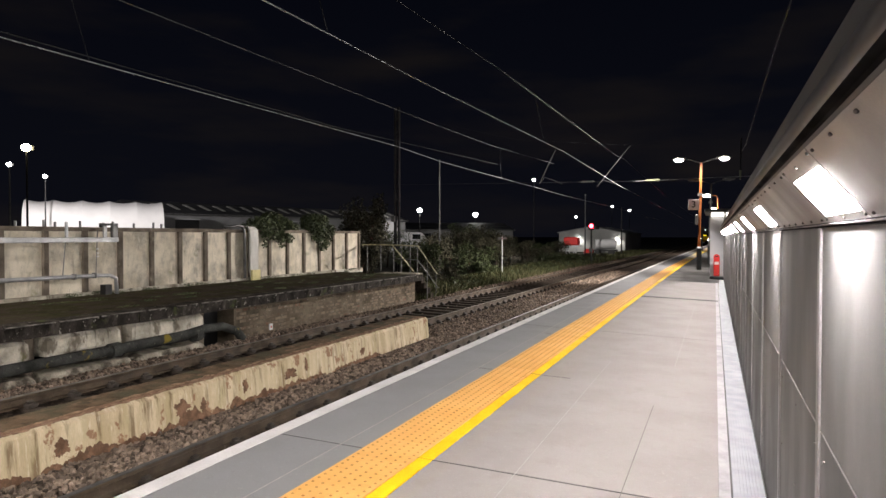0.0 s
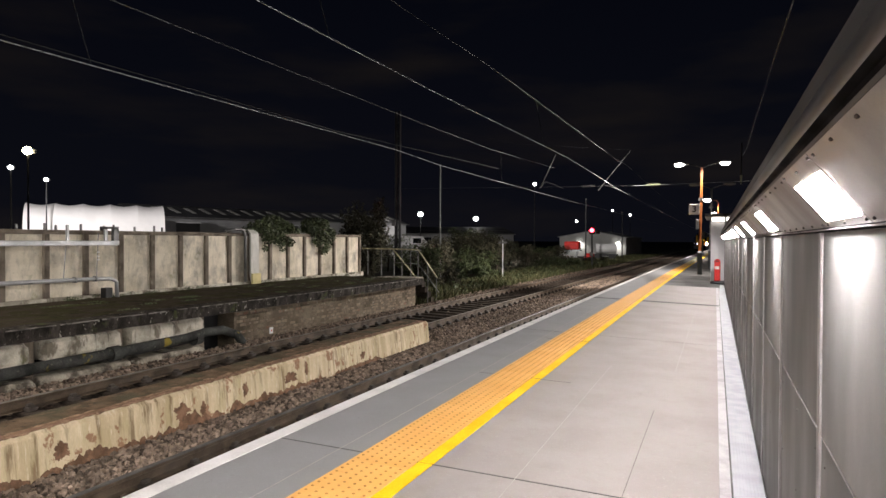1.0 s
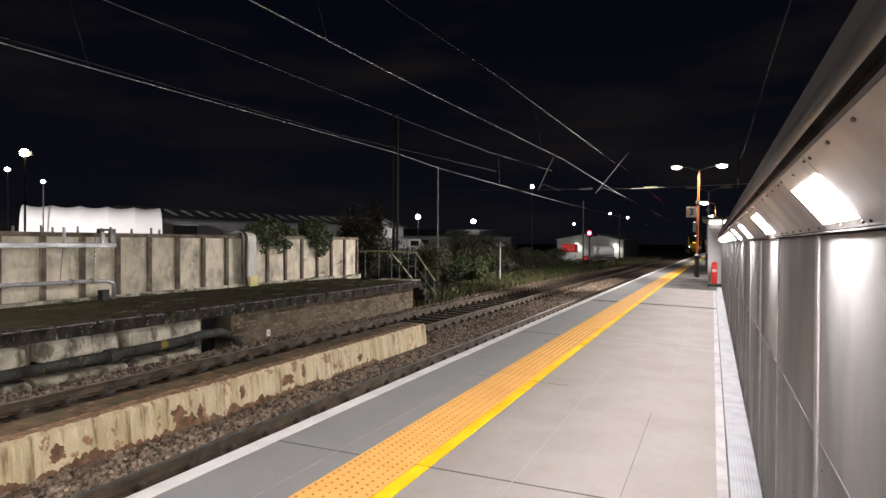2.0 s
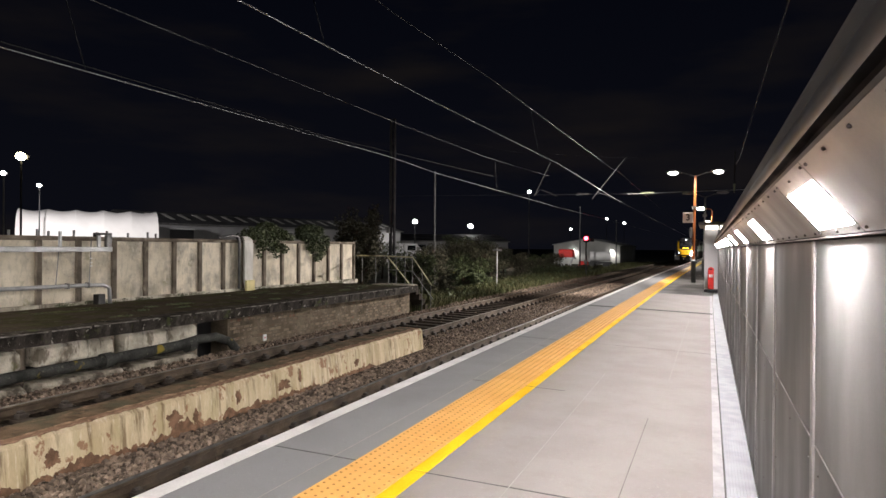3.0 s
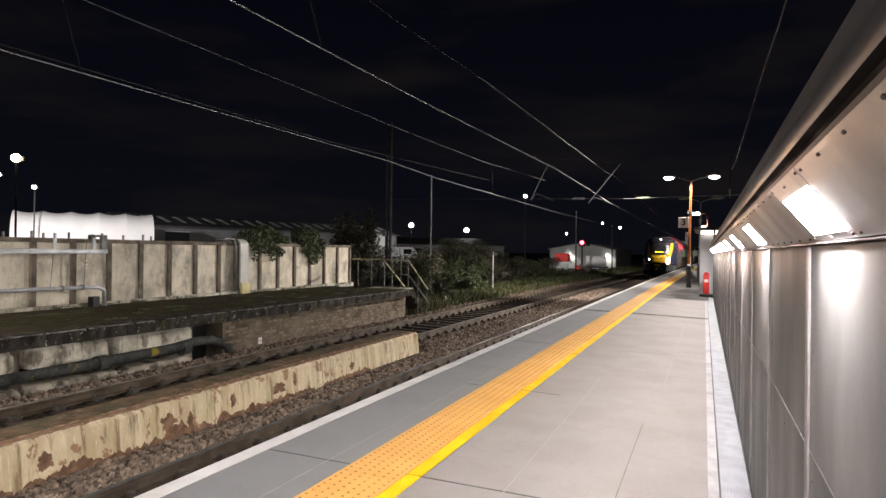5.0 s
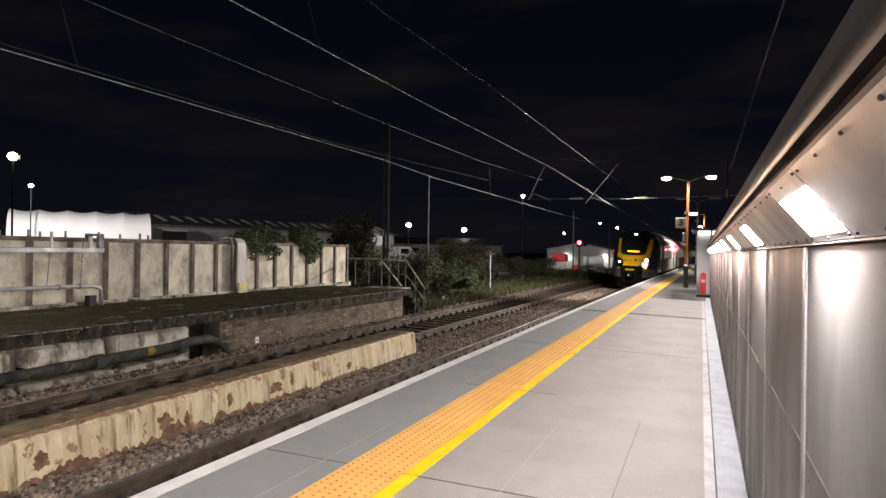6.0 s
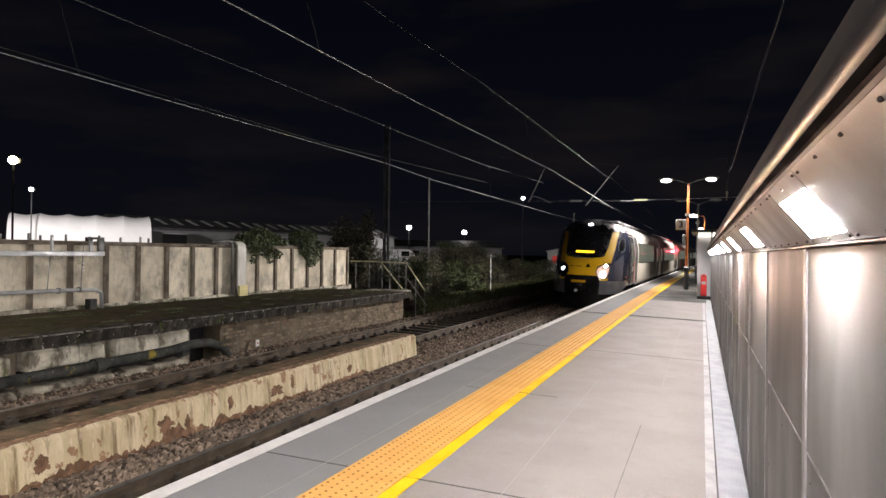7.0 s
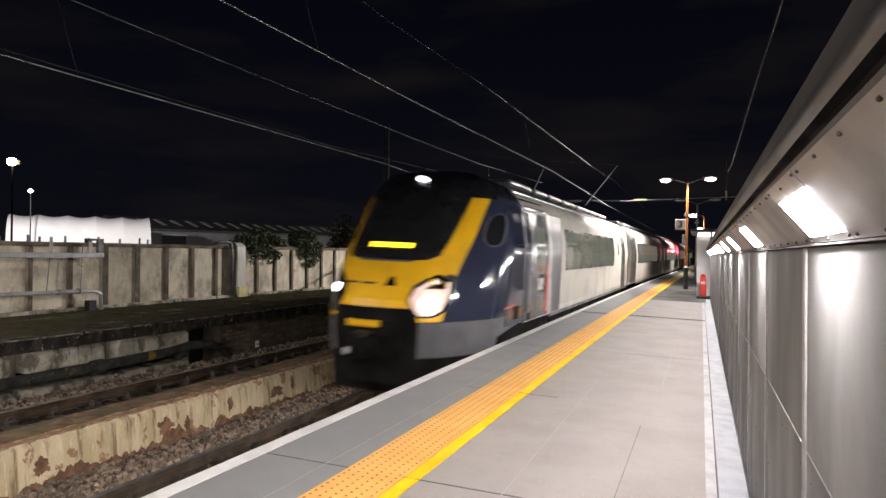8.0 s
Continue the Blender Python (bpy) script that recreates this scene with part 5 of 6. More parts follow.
def build_hall():
    t = thing("workshop_hall", "pale grey gabled workshop hall with wall lamps", "building")
    x0, x1, y0 = -23.3, -12.9, 108.3
    bm = bmesh.new()
    xm = (x0 + x1) / 2
    pr = [(x0, -1.12), (x1, -1.12), (x1, 1.8), (xm, 2.85), (x0, 1.9)]
    a, b = ([bm.verts.new((x, y, z)) for x, z in pr] for y in (y0, y0 + 24))
    for k in range(5):
        bm.faces.new((a[k], a[(k + 1) % 5], b[(k + 1) % 5], b[k]))
    bm.faces.new(a[::-1])
    bm.faces.new(b)
    part("gable_wall", bm, M["hall_wall"], t)
    for s in (-1, 1):
        xe = x0 if s < 0 else x1
        ze = 1.9 if s < 0 else 1.8
        bm = bmesh.new()
        q = [(xm, 2.87), (xe + s * 0.25, ze - 0.03), (xe + s * 0.25, ze + 0.08), (xm, 2.98)]
        a, b = ([bm.verts.new((x, y, z)) for x, z in q] for y in (y0 - 0.2, y0 + 24))
        for k in range(4):
            bm.faces.new((a[k], a[(k + 1) % 4], b[(k + 1) % 4], b[k]))
        bm.faces.new(a)
        bm.faces.new(b[::-1])
        part("roof", bm, M["shed_wall"], t)
    for x, z in ((-20.1, 1.0), (-14.1, 0.9)):
        l = part("wall_lamp", bx(x - 0.15, x + 0.15, y0 - 0.2, y0, z, z + 0.2), M["lamp_case"], t)
        part("lens", bx(x - 0.18, x + 0.18, y0 - 0.28, y0 - 0.2, z - 0.1, z + 0.22), M["flood_glow"], l, "glowing lens")
        spot("hall_light", (x, y0 - 0.6, z), (x, y0 + 0.5, z - 2.0), 150, (1.0, 0.96, 0.9), 150, 0.1)
    part("door", bx(-17.6, -15.9, y0 - 0.03, y0, -1.12, 0.7), M["galv_dull"], t)


build_hall()


def build_yard_vehicles():
    m = thing("loading_machine", "red machine hopper on grey trestle legs", "machine")
    part("hopper", bx(-17.3, -15.5, 83.0, 84.4, 0.25, 1.25, bevel=0.12), M["red"], m)
    part("beam", bx(-17.4, -15.3, 83.1, 84.3, 0.1, 0.25), M["galv"], m)
    for x in (-17.1, -15.6):
        part("leg", rod(bmesh.new(), (x, 83.3, 0.2), (x * 0.99 - 0.5 if x > -16.5 else x + 0.2, 83.2, -1.12), 0.09, 6), M["galv"], m)
        part("brace", rod(bmesh.new(), (x, 83.3, 0.2), (-16.35, 83.2, -1.12), 0.06, 6), M["galv"], m)
    part("lower_drum", bx(-14.9, -13.8, 83.5, 84.6, -1.0, -0.2, bevel=0.15), M["red"], m)
    tk = thing("tank_trailer", "white tank trailer parked by the hall", "trailer")
    bm = rod(bmesh.new(), (-13.6, 84.0, 0.4), (-11.2, 84.6, 0.4), 0.6, 16)
    part("tank", bm, M["white_shell"], tk, smooth=False)
    part("chassis", bx(-13.7, -11.0, 83.7, 84.9, -0.5, -0.25), M["black"], tk)
    for x in (-13.2, -11.6):
        part("wheel", rod(bmesh.new(), (x, 83.6, -0.7), (x, 84.0, -0.7), 0.42, 12), M["black"], tk)
    v = thing("van", "white van with frosted windscreen parked in the yard", "van")
    bm = bmesh.new()
    pr = [(-2.3, 0.4), (2.3, 0.4), (2.4, 1.0), (1.9, 1.25), (1.2, 2.05), (-2.2, 2.1), (-2.35, 1.9)]
    a, b = ([bm.verts.new((x, y, z)) for x, z in pr] for y in (-0.95, 0.95))
    for k in range(7):
        bm.faces.new((a[k], a[(k + 1) % 7], b[(k + 1) % 7], b[k]))
    bm.faces.new(a[::-1])
    bm.faces.new(b)
    part("body", bm, M["white_shell"], v)
    part("windscreen", bx(1.25, 1.85, -0.8, 0.8, 1.3, 1.95), M["glass_dark"], v)
    part("side_window", bx(0.2, 1.1, -0.97, -0.94, 1.3, 1.85), M["glass_dark"], v)
    for x in (-1.5, 1.5):
        for y in (-0.85, 0.85):
            part("wheel", rod(bmesh.new(), (x, y - 0.1, 0.34), (x, y + 0.1, 0.34), 0.34, 14), M["black"], v)
    v.matrix_basis = pose(-31.0, 68.3, -0.28, 0, 0, 10)
    hp = thing("rubble_heap", "pale heap of rubble and sacks among the scrub", "heap")
    bm = bmesh.new()
    rng = random.Random(31)
    for _ in range(240):
        u = rng.random()
        h = rng.random() ** 1.4
        x = -16.4 + 2.0 * u + rng.gauss(0, 0.1)
        z = -1.0 + 1.7 * h * (1 - abs(u - 0.62))
        r = rng.uniform(0.1, 0.24)
        bmesh.ops.create_icosphere(bm, subdivisions=1, radius=1, matrix=Matrix.LocRotScale((x, 57.6 + rng.uniform(-0.3, 0.7), z), Euler((rng.random() * 3, rng.random() * 3, 0)), (r * 1.3, r, r * 0.6)))
    part("rubble", bm, M["infill"], hp)


build_yard_vehicles()


# ---- near platform: lamps, sign, shelter ----
LAMP_COLOUR = (1.0, 0.92, 0.855)


def build_twin_lamp(x, y, top, lit, sign=False, arm=0.72, watts=900, throw=None):
    p = thing("platform_lamp", "orange twin-arm platform lamp post with dark base sleeve", "street lamp", group="platform lamps")
    z0 = cz(x) if x > -3 else 0.1
    part("base_sleeve", rod(bmesh.new(), (x, y, z0), (x, y, z0 + 0.95), 0.105, 14), M["post_dark"], p)
    part("sleeve_cap", rod(bmesh.new(), (x, y, z0 + 0.95), (x, y, z0 + 1.02), 0.115, 14, 0.07), M["galv_dull"], p)
    part("shaft", rod(bmesh.new(), (x, y, z0 + 1.0), (x + 0.06, y, top), 0.054, 12, 0.042), M["post_orange" if lit else "galv_dull"], p)
    part("ring", rod(bmesh.new(), (x + 0.03, y, z0 + 3.2), (x + 0.03, y, z0 + 3.32), 0.10, 12), M["galv_dull"], p)
    for s in (-1, 1):
        xe = x + 0.06 + s * arm
        part("arm", tube(bmesh.new(), [(x + 0.06, y, top - 0.03), (x + 0.06 + s * arm * 0.6, y, top + 0.12), (xe, y, top + 0.16)], 0.022, 6), M["galv_dull"], p)
        bm = bmesh.new()
        bmesh.ops.create_uvsphere(bm, u_segments=14, v_segments=8, radius=1, matrix=Matrix.LocRotScale((xe + s * 0.2, y, top + 0.2), None, (0.32, 0.16, 0.075)))
        head = part("lamp_head", bm, M["lamp_case"], p, smooth=True)
        if lit:
            bm = bmesh.new()
            bmesh.ops.create_uvsphere(bm, u_segments=14, v_segments=8, radius=1, matrix=Matrix.LocRotScale((xe + s * 0.2, y - 0.02, top + 0.15), None, (0.21, 0.15, 0.095)))
            part("lens", bm, M["lamp_glow"], head, "glowing lens", smooth=True)
            spot("platform_light", (xe + s * 0.2, y, top + 0.04), (xe + s * 0.5, y, -2), watts, LAMP_COLOUR, 172, 0.13, 0.35)
    if throw:
        # Fill spot added at the lamp head to brighten the far wall.
        spot("fill_throw", (x - arm - 0.2, y - 0.05, top + 0.04), throw[0], throw[1], LAMP_COLOUR, throw[2], 0.13, 0.7)
    if sign:
        b = part("sign_board", bx(x - 0.44, x - 0.02, y - 0.14, y - 0.11, z0 + 2.60, z0 + 3.04, bevel=0.006), M["sign_white"], p, "white platform number sign")
        part("sign_border", bx(x - 0.452, x - 0.008, y - 0.11, y - 0.10, z0 + 2.588, z0 + 3.052), M["black"], b)
        cu = bpy.data.curves.new("numeral", "FONT")
        cu.body, cu.size, cu.extrude, cu.align_x, cu.align_y = "3", 0.38, 0.002, "CENTER", "CENTER"
        cu.offset = 0.008
        cu.materials.append(M["black"])
        tx = new("numeral", cu)
        tx.parent = b
        tx.matrix_basis = pose(x - 0.23, y - 0.144, z0 + 2.82, 90, 0, 0)
        part("speaker", bx(x - 0.16, x - 0.05, y - 0.1, y + 0.02, z0 + 1.95, z0 + 2.4, bevel=0.03), M["galv_dull"], p)
    return p


build_twin_lamp(-0.62, 31.2, 4.55, True, True, watts=1600, throw=((-13, 15.5, 1.2), 13500, 80))
# Second added fill spot, with no fixture of its own, for the bank scrub.
spot("fill_throw", (-1.5, 31.3, 4.6), (-14, 41, -0.5), 9000, LAMP_COLOUR, 90, 0.13, 0.7)
build_twin_lamp(-0.25, 38.3, 4.15, False, arm=0.65)
build_twin_lamp(-0.62, -7.5, 4.55, True, watts=3000)
# Invented lamp out of view on the disused platform, brightening the concrete wall.
build_twin_lamp(-10.6, 0.5, 4.3, True, watts=2200)


def build_single_lamp(x, y, top, arm):
    p = thing("platform_lamp", "orange single-arm platform lamp post further along", "street lamp", group="platform lamps")
    z0 = cz(x)
    part("shaft", rod(bmesh.new(), (x, y, z0), (x, y, top - 0.25), 0.06, 10), M["post_orange"], p)
    part("arm", tube(bmesh.new(), [(x, y, top - 0.27), (x - 0.1, y, top - 0.05), (x - arm, y, top)], 0.03, 6), M["post_orange"], p)
    bm = bmesh.new()
    bmesh.ops.create_uvsphere(bm, u_segments=12, v_segments=8, radius=1, matrix=Matrix.LocRotScale((x - arm - 0.1, y, top - 0.03), None, (0.34, 0.2, 0.12)))
    part("lens", bm, M["lamp_glow"], p, "glowing lens", smooth=True)
    spot("platform_light", (x - arm - 0.1, y, top - 0.2), (x - arm - 0.8, y, -2), 2500, LAMP_COLOUR, 165, 0.13)


build_single_lamp(0.22, 60.0, 4.75, 0.75)
build_single_lamp(0.5, 92.0, 4.85, 0.6)


def build_shelter():
    s = thing("waiting_shelter", "white-walled platform shelter with a lit fascia", "shelter")
    z0 = cz(0)
    part("end_wall", bx(-0.15, 0.30, 25.9, 30.2, z0, 2.05, bevel=0.01), M["shelter"], s)
    part("core", bx(0.36, 2.4, 26.2, 30.2, z0 - 0.1, 2.05), M["recess_shade"], s)
    part("canopy", bx(-0.35, 2.5, 25.6, 30.5, 2.24, 2.34, bevel=0.01), M["galv_dull"], s)
    part("fascia_light", bx(-0.12, 0.62, 25.72, 25.86, 2.07, 2.21), M["window_glow"], s, "glowing white fascia")
    for y in (25.7, 30.3):
        part("bracket", bx(0.3, 0.36, y, y + 0.06, z0, 2.24), M["galv_dull"], s)
    r = thing("red_board", "upright red plastic board on a black rubber foot", "barrier")
    bm = bx(-0.03, 0.17, 25.26, 25.34, z0 + 0.1, 0.66, bevel=0.02)
    rod(bm, (0.07, 25.262, 0.66), (0.07, 25.338, 0.66), 0.10, 18)
    board = part("board", bm, M["red"], r)
    part("grip_slot", bx(0.02, 0.12, 25.252, 25.262, 0.66, 0.70, bevel=0.004), M["black"], board)
    part("label", bx(0.0, 0.14, 25.253, 25.262, 0.40, 0.50), M["label_white"], board, "faded white label")
    part("foot", bx(-0.15, 0.36, 25.1, 25.5, z0 - 0.01, z0 + 0.10, bevel=0.03), M["black"], r)


build_shelter()

# red signal beyond the shelter, facing the trains
build_signal(-1.15, 71.0, 2.0, -1)
spot("signal_beam", (-1.3, 71.3, 2.0), (-3.3, 61.5, 2.8), 4600, (1.0, 0.03, 0.06), 27, 0.12)

# ---- train ----
HALF, LENGTH, PITCH = 11.7, 19.6, 20.0
M["silver"] = mat("silver", (0.46, 0.445, 0.40), 0.50, metal=0.05, var=0.10, scale=0.8, fine=30, bump=0.01)
M["navy"] = mat("navy", (0.024, 0.028, 0.050), 0.15, var=0.05, scale=1, bump=0.0, spec=0.6)
M["blue_grey"] = mat("blue_grey", (0.085, 0.09, 0.105), 0.17, var=0.06, scale=1, bump=0.0, spec=0.6)
M["train_yellow"] = mat("train_yellow", (0.68, 0.38, 0.010), 0.5, var=0.08, spec=0.2, scale=1.5, bump=0.0, grime=(0.50, 0.27, 0.02), grime_scale=1.4, grime_lo=0.55, grime_hi=0.8)
M["train_black"] = mat("train_black", (0.012, 0.012, 0.014), 0.3, var=0.1, bump=0.0, spec=0.5)
M["train_grey"] = mat("train_grey", (0.10, 0.10, 0.11), 0.5, var=0.15, scale=2, bump=0.03)
M["under"] = mat("under", (0.010, 0.009, 0.009), 0.9, var=0.3, scale=3, bump=0.2, spec=0.05)
M["roof_grey"] = mat("roof_grey", (0.17, 0.17, 0.175), 0.4, metal=0.3, var=0.2, scale=1, bump=0.05)
M["door_grey"] = mat("door_grey", (0.075, 0.075, 0.082), 0.5, var=0.1, scale=1, bump=0.0)
# Panes glow faintly in place of a lit carriage interior.
M["pane"] = mat("pane", (0.05, 0.055, 0.05), 0.07, var=0.05, bump=0.0, spec=0.7, emit=0.14, emit_col=(0.75, 0.80, 0.62))
M["amber"] = mat("amber", (1, 0.6, 0.05), 0.5, var=0.0, bump=0, emit=3.0, emit_col=(1.0, 0.62, 0.02))
M["head_beam"] = mat("head_beam", (1, 0.9, 0.8), 0.3, var=0.0, bump=0, emit=60.0, emit_col=(1.0, 0.78, 0.66))
# Lamp glass glows all over, imitating the glare around the headlamp.
M["head_glare"] = mat("head_glare", (0.75, 0.55, 0.48), 0.15, var=0.1, bump=0.0, emit=0.42, emit_col=(1.0, 0.66, 0.56))
M["head_small"] = mat("head_small", (0.9, 0.92, 1.0), 0.3, var=0.0, bump=0, emit=8.0, emit_col=(0.9, 0.93, 1.0))
M["beam"] = mat("beam", (1, 0.85, 0.7), 0.3, var=0.0, bump=0, emit=72000.0, emit_col=(1.0, 0.62, 0.43))
M["red_mark_glint"] = mat("red_mark_glint", (0.55, 0.09, 0.05), 0.35, var=0.1, bump=0.0)
M["swoosh_white"] = mat("swoosh_white", (0.38, 0.375, 0.365), 0.35, var=0.08, bump=0.0)


def body_width(z):
    """Half width of the car body at height z over the rail."""
    if z < 1.1:
        return 1.29 + 0.075 * max(0.0, min(1.0, (z - 0.4) / 0.7))
    if z < 2.3:
        return 1.365
    if z < 3.0:
        return 1.365 - 0.10 * ((z - 2.3) / 0.7) ** 1.6
    u = min(1.0, (z - 3.0) / 0.70)
    return 1.265 * max(0.0, 1 - u ** 2.1) ** 0.5


RAKE = ((0.3, 0.12), (0.9, 0.04), (1.3, 0.0), (1.6, 0.07), (1.9, 0.22), (2.2, 0.45), (2.6, 0.82), (3.0, 1.20), (3.3, 1.50), (3.46, 1.72), (3.6, 2.05), (3.7, 2.6))


def nose(x, z):
    """How far behind the tip the front skin lies."""
    r = float(np.interp(z, [a for a, _ in RAKE], [b for _, b in RAKE]))
    a = 1.6 if z < 2.0 else 1.6 - 0.3 * min(1.0, (z - 2.0) / 1.4)
    return r + a * (abs(x) / 1.365) ** 3.0


BEAM_X, BEAM_Z, BEAM_R = 0.80, 1.875, 0.060


def open_beam(bm, wide=0.10):
    """Leaves openings in the skin where the added beam source shines through."""
    out = [f for f in bm.faces if (f.calc_center_median().x - BEAM_X) ** 2 + (f.calc_center_median().z - BEAM_Z) ** 2 < wide ** 2]
    bmesh.ops.delete(bm, geom=out, context="FACES")


def front_patch(lines, proud, name, material, parent, label="", nu=14, hole=False):
    """A skin over part of the nose; lines: rows of (z, x0, x1) from the bottom up."""
    bm = bmesh.new()
    zs = []
    for (za, a0, a1), (zb, b0, b1) in zip(lines, lines[1:]):
        m = max(1, round((zb - za) / 0.07))
        zs += [(za + (zb - za) * i / m, a0 + (b0 - a0) * i / m, a1 + (b1 - a1) * i / m) for i in range(m)]
    zs.append(lines[-1])
    rows = [[bm.verts.new((x0 + (x1 - x0) * i / nu, nose(x0 + (x1 - x0) * i / nu, z) - proud - HALF, z + proud * 0.4)) for i in range(nu + 1)] for z, x0, x1 in zs]
    for a, b in zip(rows, rows[1:]):
        for k in range(nu):
            bm.faces.new((a[k], a[k + 1], b[k + 1], b[k]))
    if hole:
        open_beam(bm)
    r = bmesh.ops.extrude_face_region(bm, geom=bm.faces[:])
    bmesh.ops.translate(bm, verts=[v for v in r["geom"] if isinstance(v, bmesh.types.BMVert)], vec=(0, proud + 0.01, 0))
    return part(name, bm, material, parent, label, smooth=False)


def side_patch(car, name, corners, proud, material, side, parent=None, label=""):
    """A plate on the car's side between corners (n, z) given as bottom-left, bottom-right, top-right, top-left."""
    bm = bmesh.new()
    (a0, z0), (a1, z1), (b1, z2), (b0, z3) = corners
    rows = []
    m = 14
    for i in range(m + 1):
        f = i / m
        za, zb = z0 + (z3 - z0) * f, z1 + (z2 - z1) * f
        na, nb = a0 + (b0 - a0) * f, a1 + (b1 - a1) * f
        rows.append([bm.verts.new((side * (body_width(z) + proud), n - HALF, z)) for n, z in ((na, za), (nb, zb))])
    for a, b in zip(rows, rows[1:]):
        bm.faces.new((a[0], a[1], b[1], b[0]))
    r = bmesh.ops.extrude_face_region(bm, geom=bm.faces[:])
    bmesh.ops.translate(bm, verts=[v for v in r["geom"] if isinstance(v, bmesh.types.BMVert)], vec=(-side * (proud + 0.01), 0, 0))
    return part(name, bm, material, parent or car, label)


SECTION = [1.08, 1.12, 1.2, 1.3, 1.6, 1.9, 2.3, 2.5, 2.7, 2.85, 3.0, 3.1, 3.2, 3.3, 3.4, 3.5, 3.58, 3.64, 3.68, 3.695, 3.70]


def car_body(car, n0, n1, material):
    bm = bmesh.new()
    right = [(max(body_width(z), 0.02), z) for z in SECTION]
    ring = right + [(-x, z) for x, z in right[::-1]]
    rows = [[bm.verts.new((x, n - HALF, z)) for x, z in ring] for n in (n0, n1)]
    k = len(ring)
    for i in range(k):
        f = bm.faces.new((rows[0][i], rows[0][(i + 1) % k], rows[1][(i + 1) % k], rows[1][i]))
        z = f.calc_center_median().z
        f.material_index = 1 if z > 3.44 else 0
        f.smooth = z > 1.2
    bm.faces.new(rows[0])
    bm.faces.new(rows[1][::-1])
    return part("body", bm, [material, M["roof_grey"]], car)


def bogie(car, n):
    b = part("bogie_frame", bx(-1.15, 1.15, n - 1.6 - HALF, n + 1.6 - HALF, 0.38, 0.62, bevel=0.03), M["under"], car)
    for dn in (-1.3, 1.3):
        for s in (-1, 1):
            part("wheel", rod(bmesh.new(), (s * 0.69, n + dn - HALF, 0.42), (s * 0.82, n + dn - HALF, 0.42), 0.42, 20), M["under"], b)
    for s in (-1, 1):
        part("side_frame", bx(s * 1.02 - 0.06, s * 1.02 + 0.06, n - 1.9 - HALF, n + 1.9 - HALF, 0.45, 0.75, bevel=0.04), M["train_grey"], b)


def windows(car, n0, n1, count, side):
    band = side_patch(car, "window_band", [(n0 - 0.06, 1.94), (n1 + 0.06, 1.94), (n1 + 0.06, 2.88), (n0 - 0.06, 2.88)], 0.004, M["train_black"], side)
    w = (n1 - n0) / count
    for k in range(count):
        side_patch(car, "window_pane", [(n0 + w * k + 0.03, 1.98), (n0 + w * (k + 1) - 0.03, 1.98), (n0 + w * (k + 1) - 0.03, 2.84), (n0 + w * k + 0.03, 2.84)], 0.009, M["pane"], side, band)


def door(car, n0, n1, side):
    d = side_patch(car, "door", [(n0, 1.1), (n1, 1.1), (n1, 2.98), (n0, 2.98)], 0.006, M["door_grey"], side)
    side_patch(car, "door_window", [(n0 + 0.25, 1.95), (n1 - 0.25, 1.95), (n1 - 0.25, 2.75), (n0 + 0.25, 2.75)], 0.012, M["pane"], side, d)
    side_patch(car, "door_edge", [(n0 - 0.07, 1.1), (n0, 1.1), (n0, 3.0), (n0 - 0.07, 3.0)], 0.012, M["swoosh_white"], side, d)


def underframe(car, n0, n1):
    part("underframe", bx(-1.2, 1.2, n0 - HALF, n1 - HALF, 0.72, 0.98), M["under"], car)
    n = 6.0
    while n < n1 - 7:
        part("equipment_box", bx(-1.24, 1.24, n - HALF, n + 2.2 - HALF, 0.36, 0.95, bevel=0.04), M["under"], car)
        n += 2.7
    bogie(car, 4.4)
    bogie(car, n1 - 3.6)
    part("sill_strip", bx(1.20, 1.372, n0 + 3 - HALF, n1 - HALF, 1.02, 1.09), M["train_grey"], car)
    part("sill_strip", bx(-1.372, -1.20, n0 + 3 - HALF, n1 - HALF, 1.02, 1.09), M["train_grey"], car)


def roof_gear(car, n0, n1):
    for s in (-1, 1):
        part("roof_gutter", bx(s * 1.02 - 0.02, s * 1.02 + 0.025, n0 - HALF, n1 - HALF, 3.40, 3.43), M["roof_grey"], car)
    n = n0 + 0.8
    rng = random.Random(round(n1 * 10))
    while n < n1 - 2:
        L = rng.uniform(1.2, 2.2)
        part("roof_pod", bx(-0.75, 0.75, n - HALF, n + L - HALF, 3.6, 3.735, bevel=0.05), M["door_grey"], car)
        n += L + 0.25


CARS = []


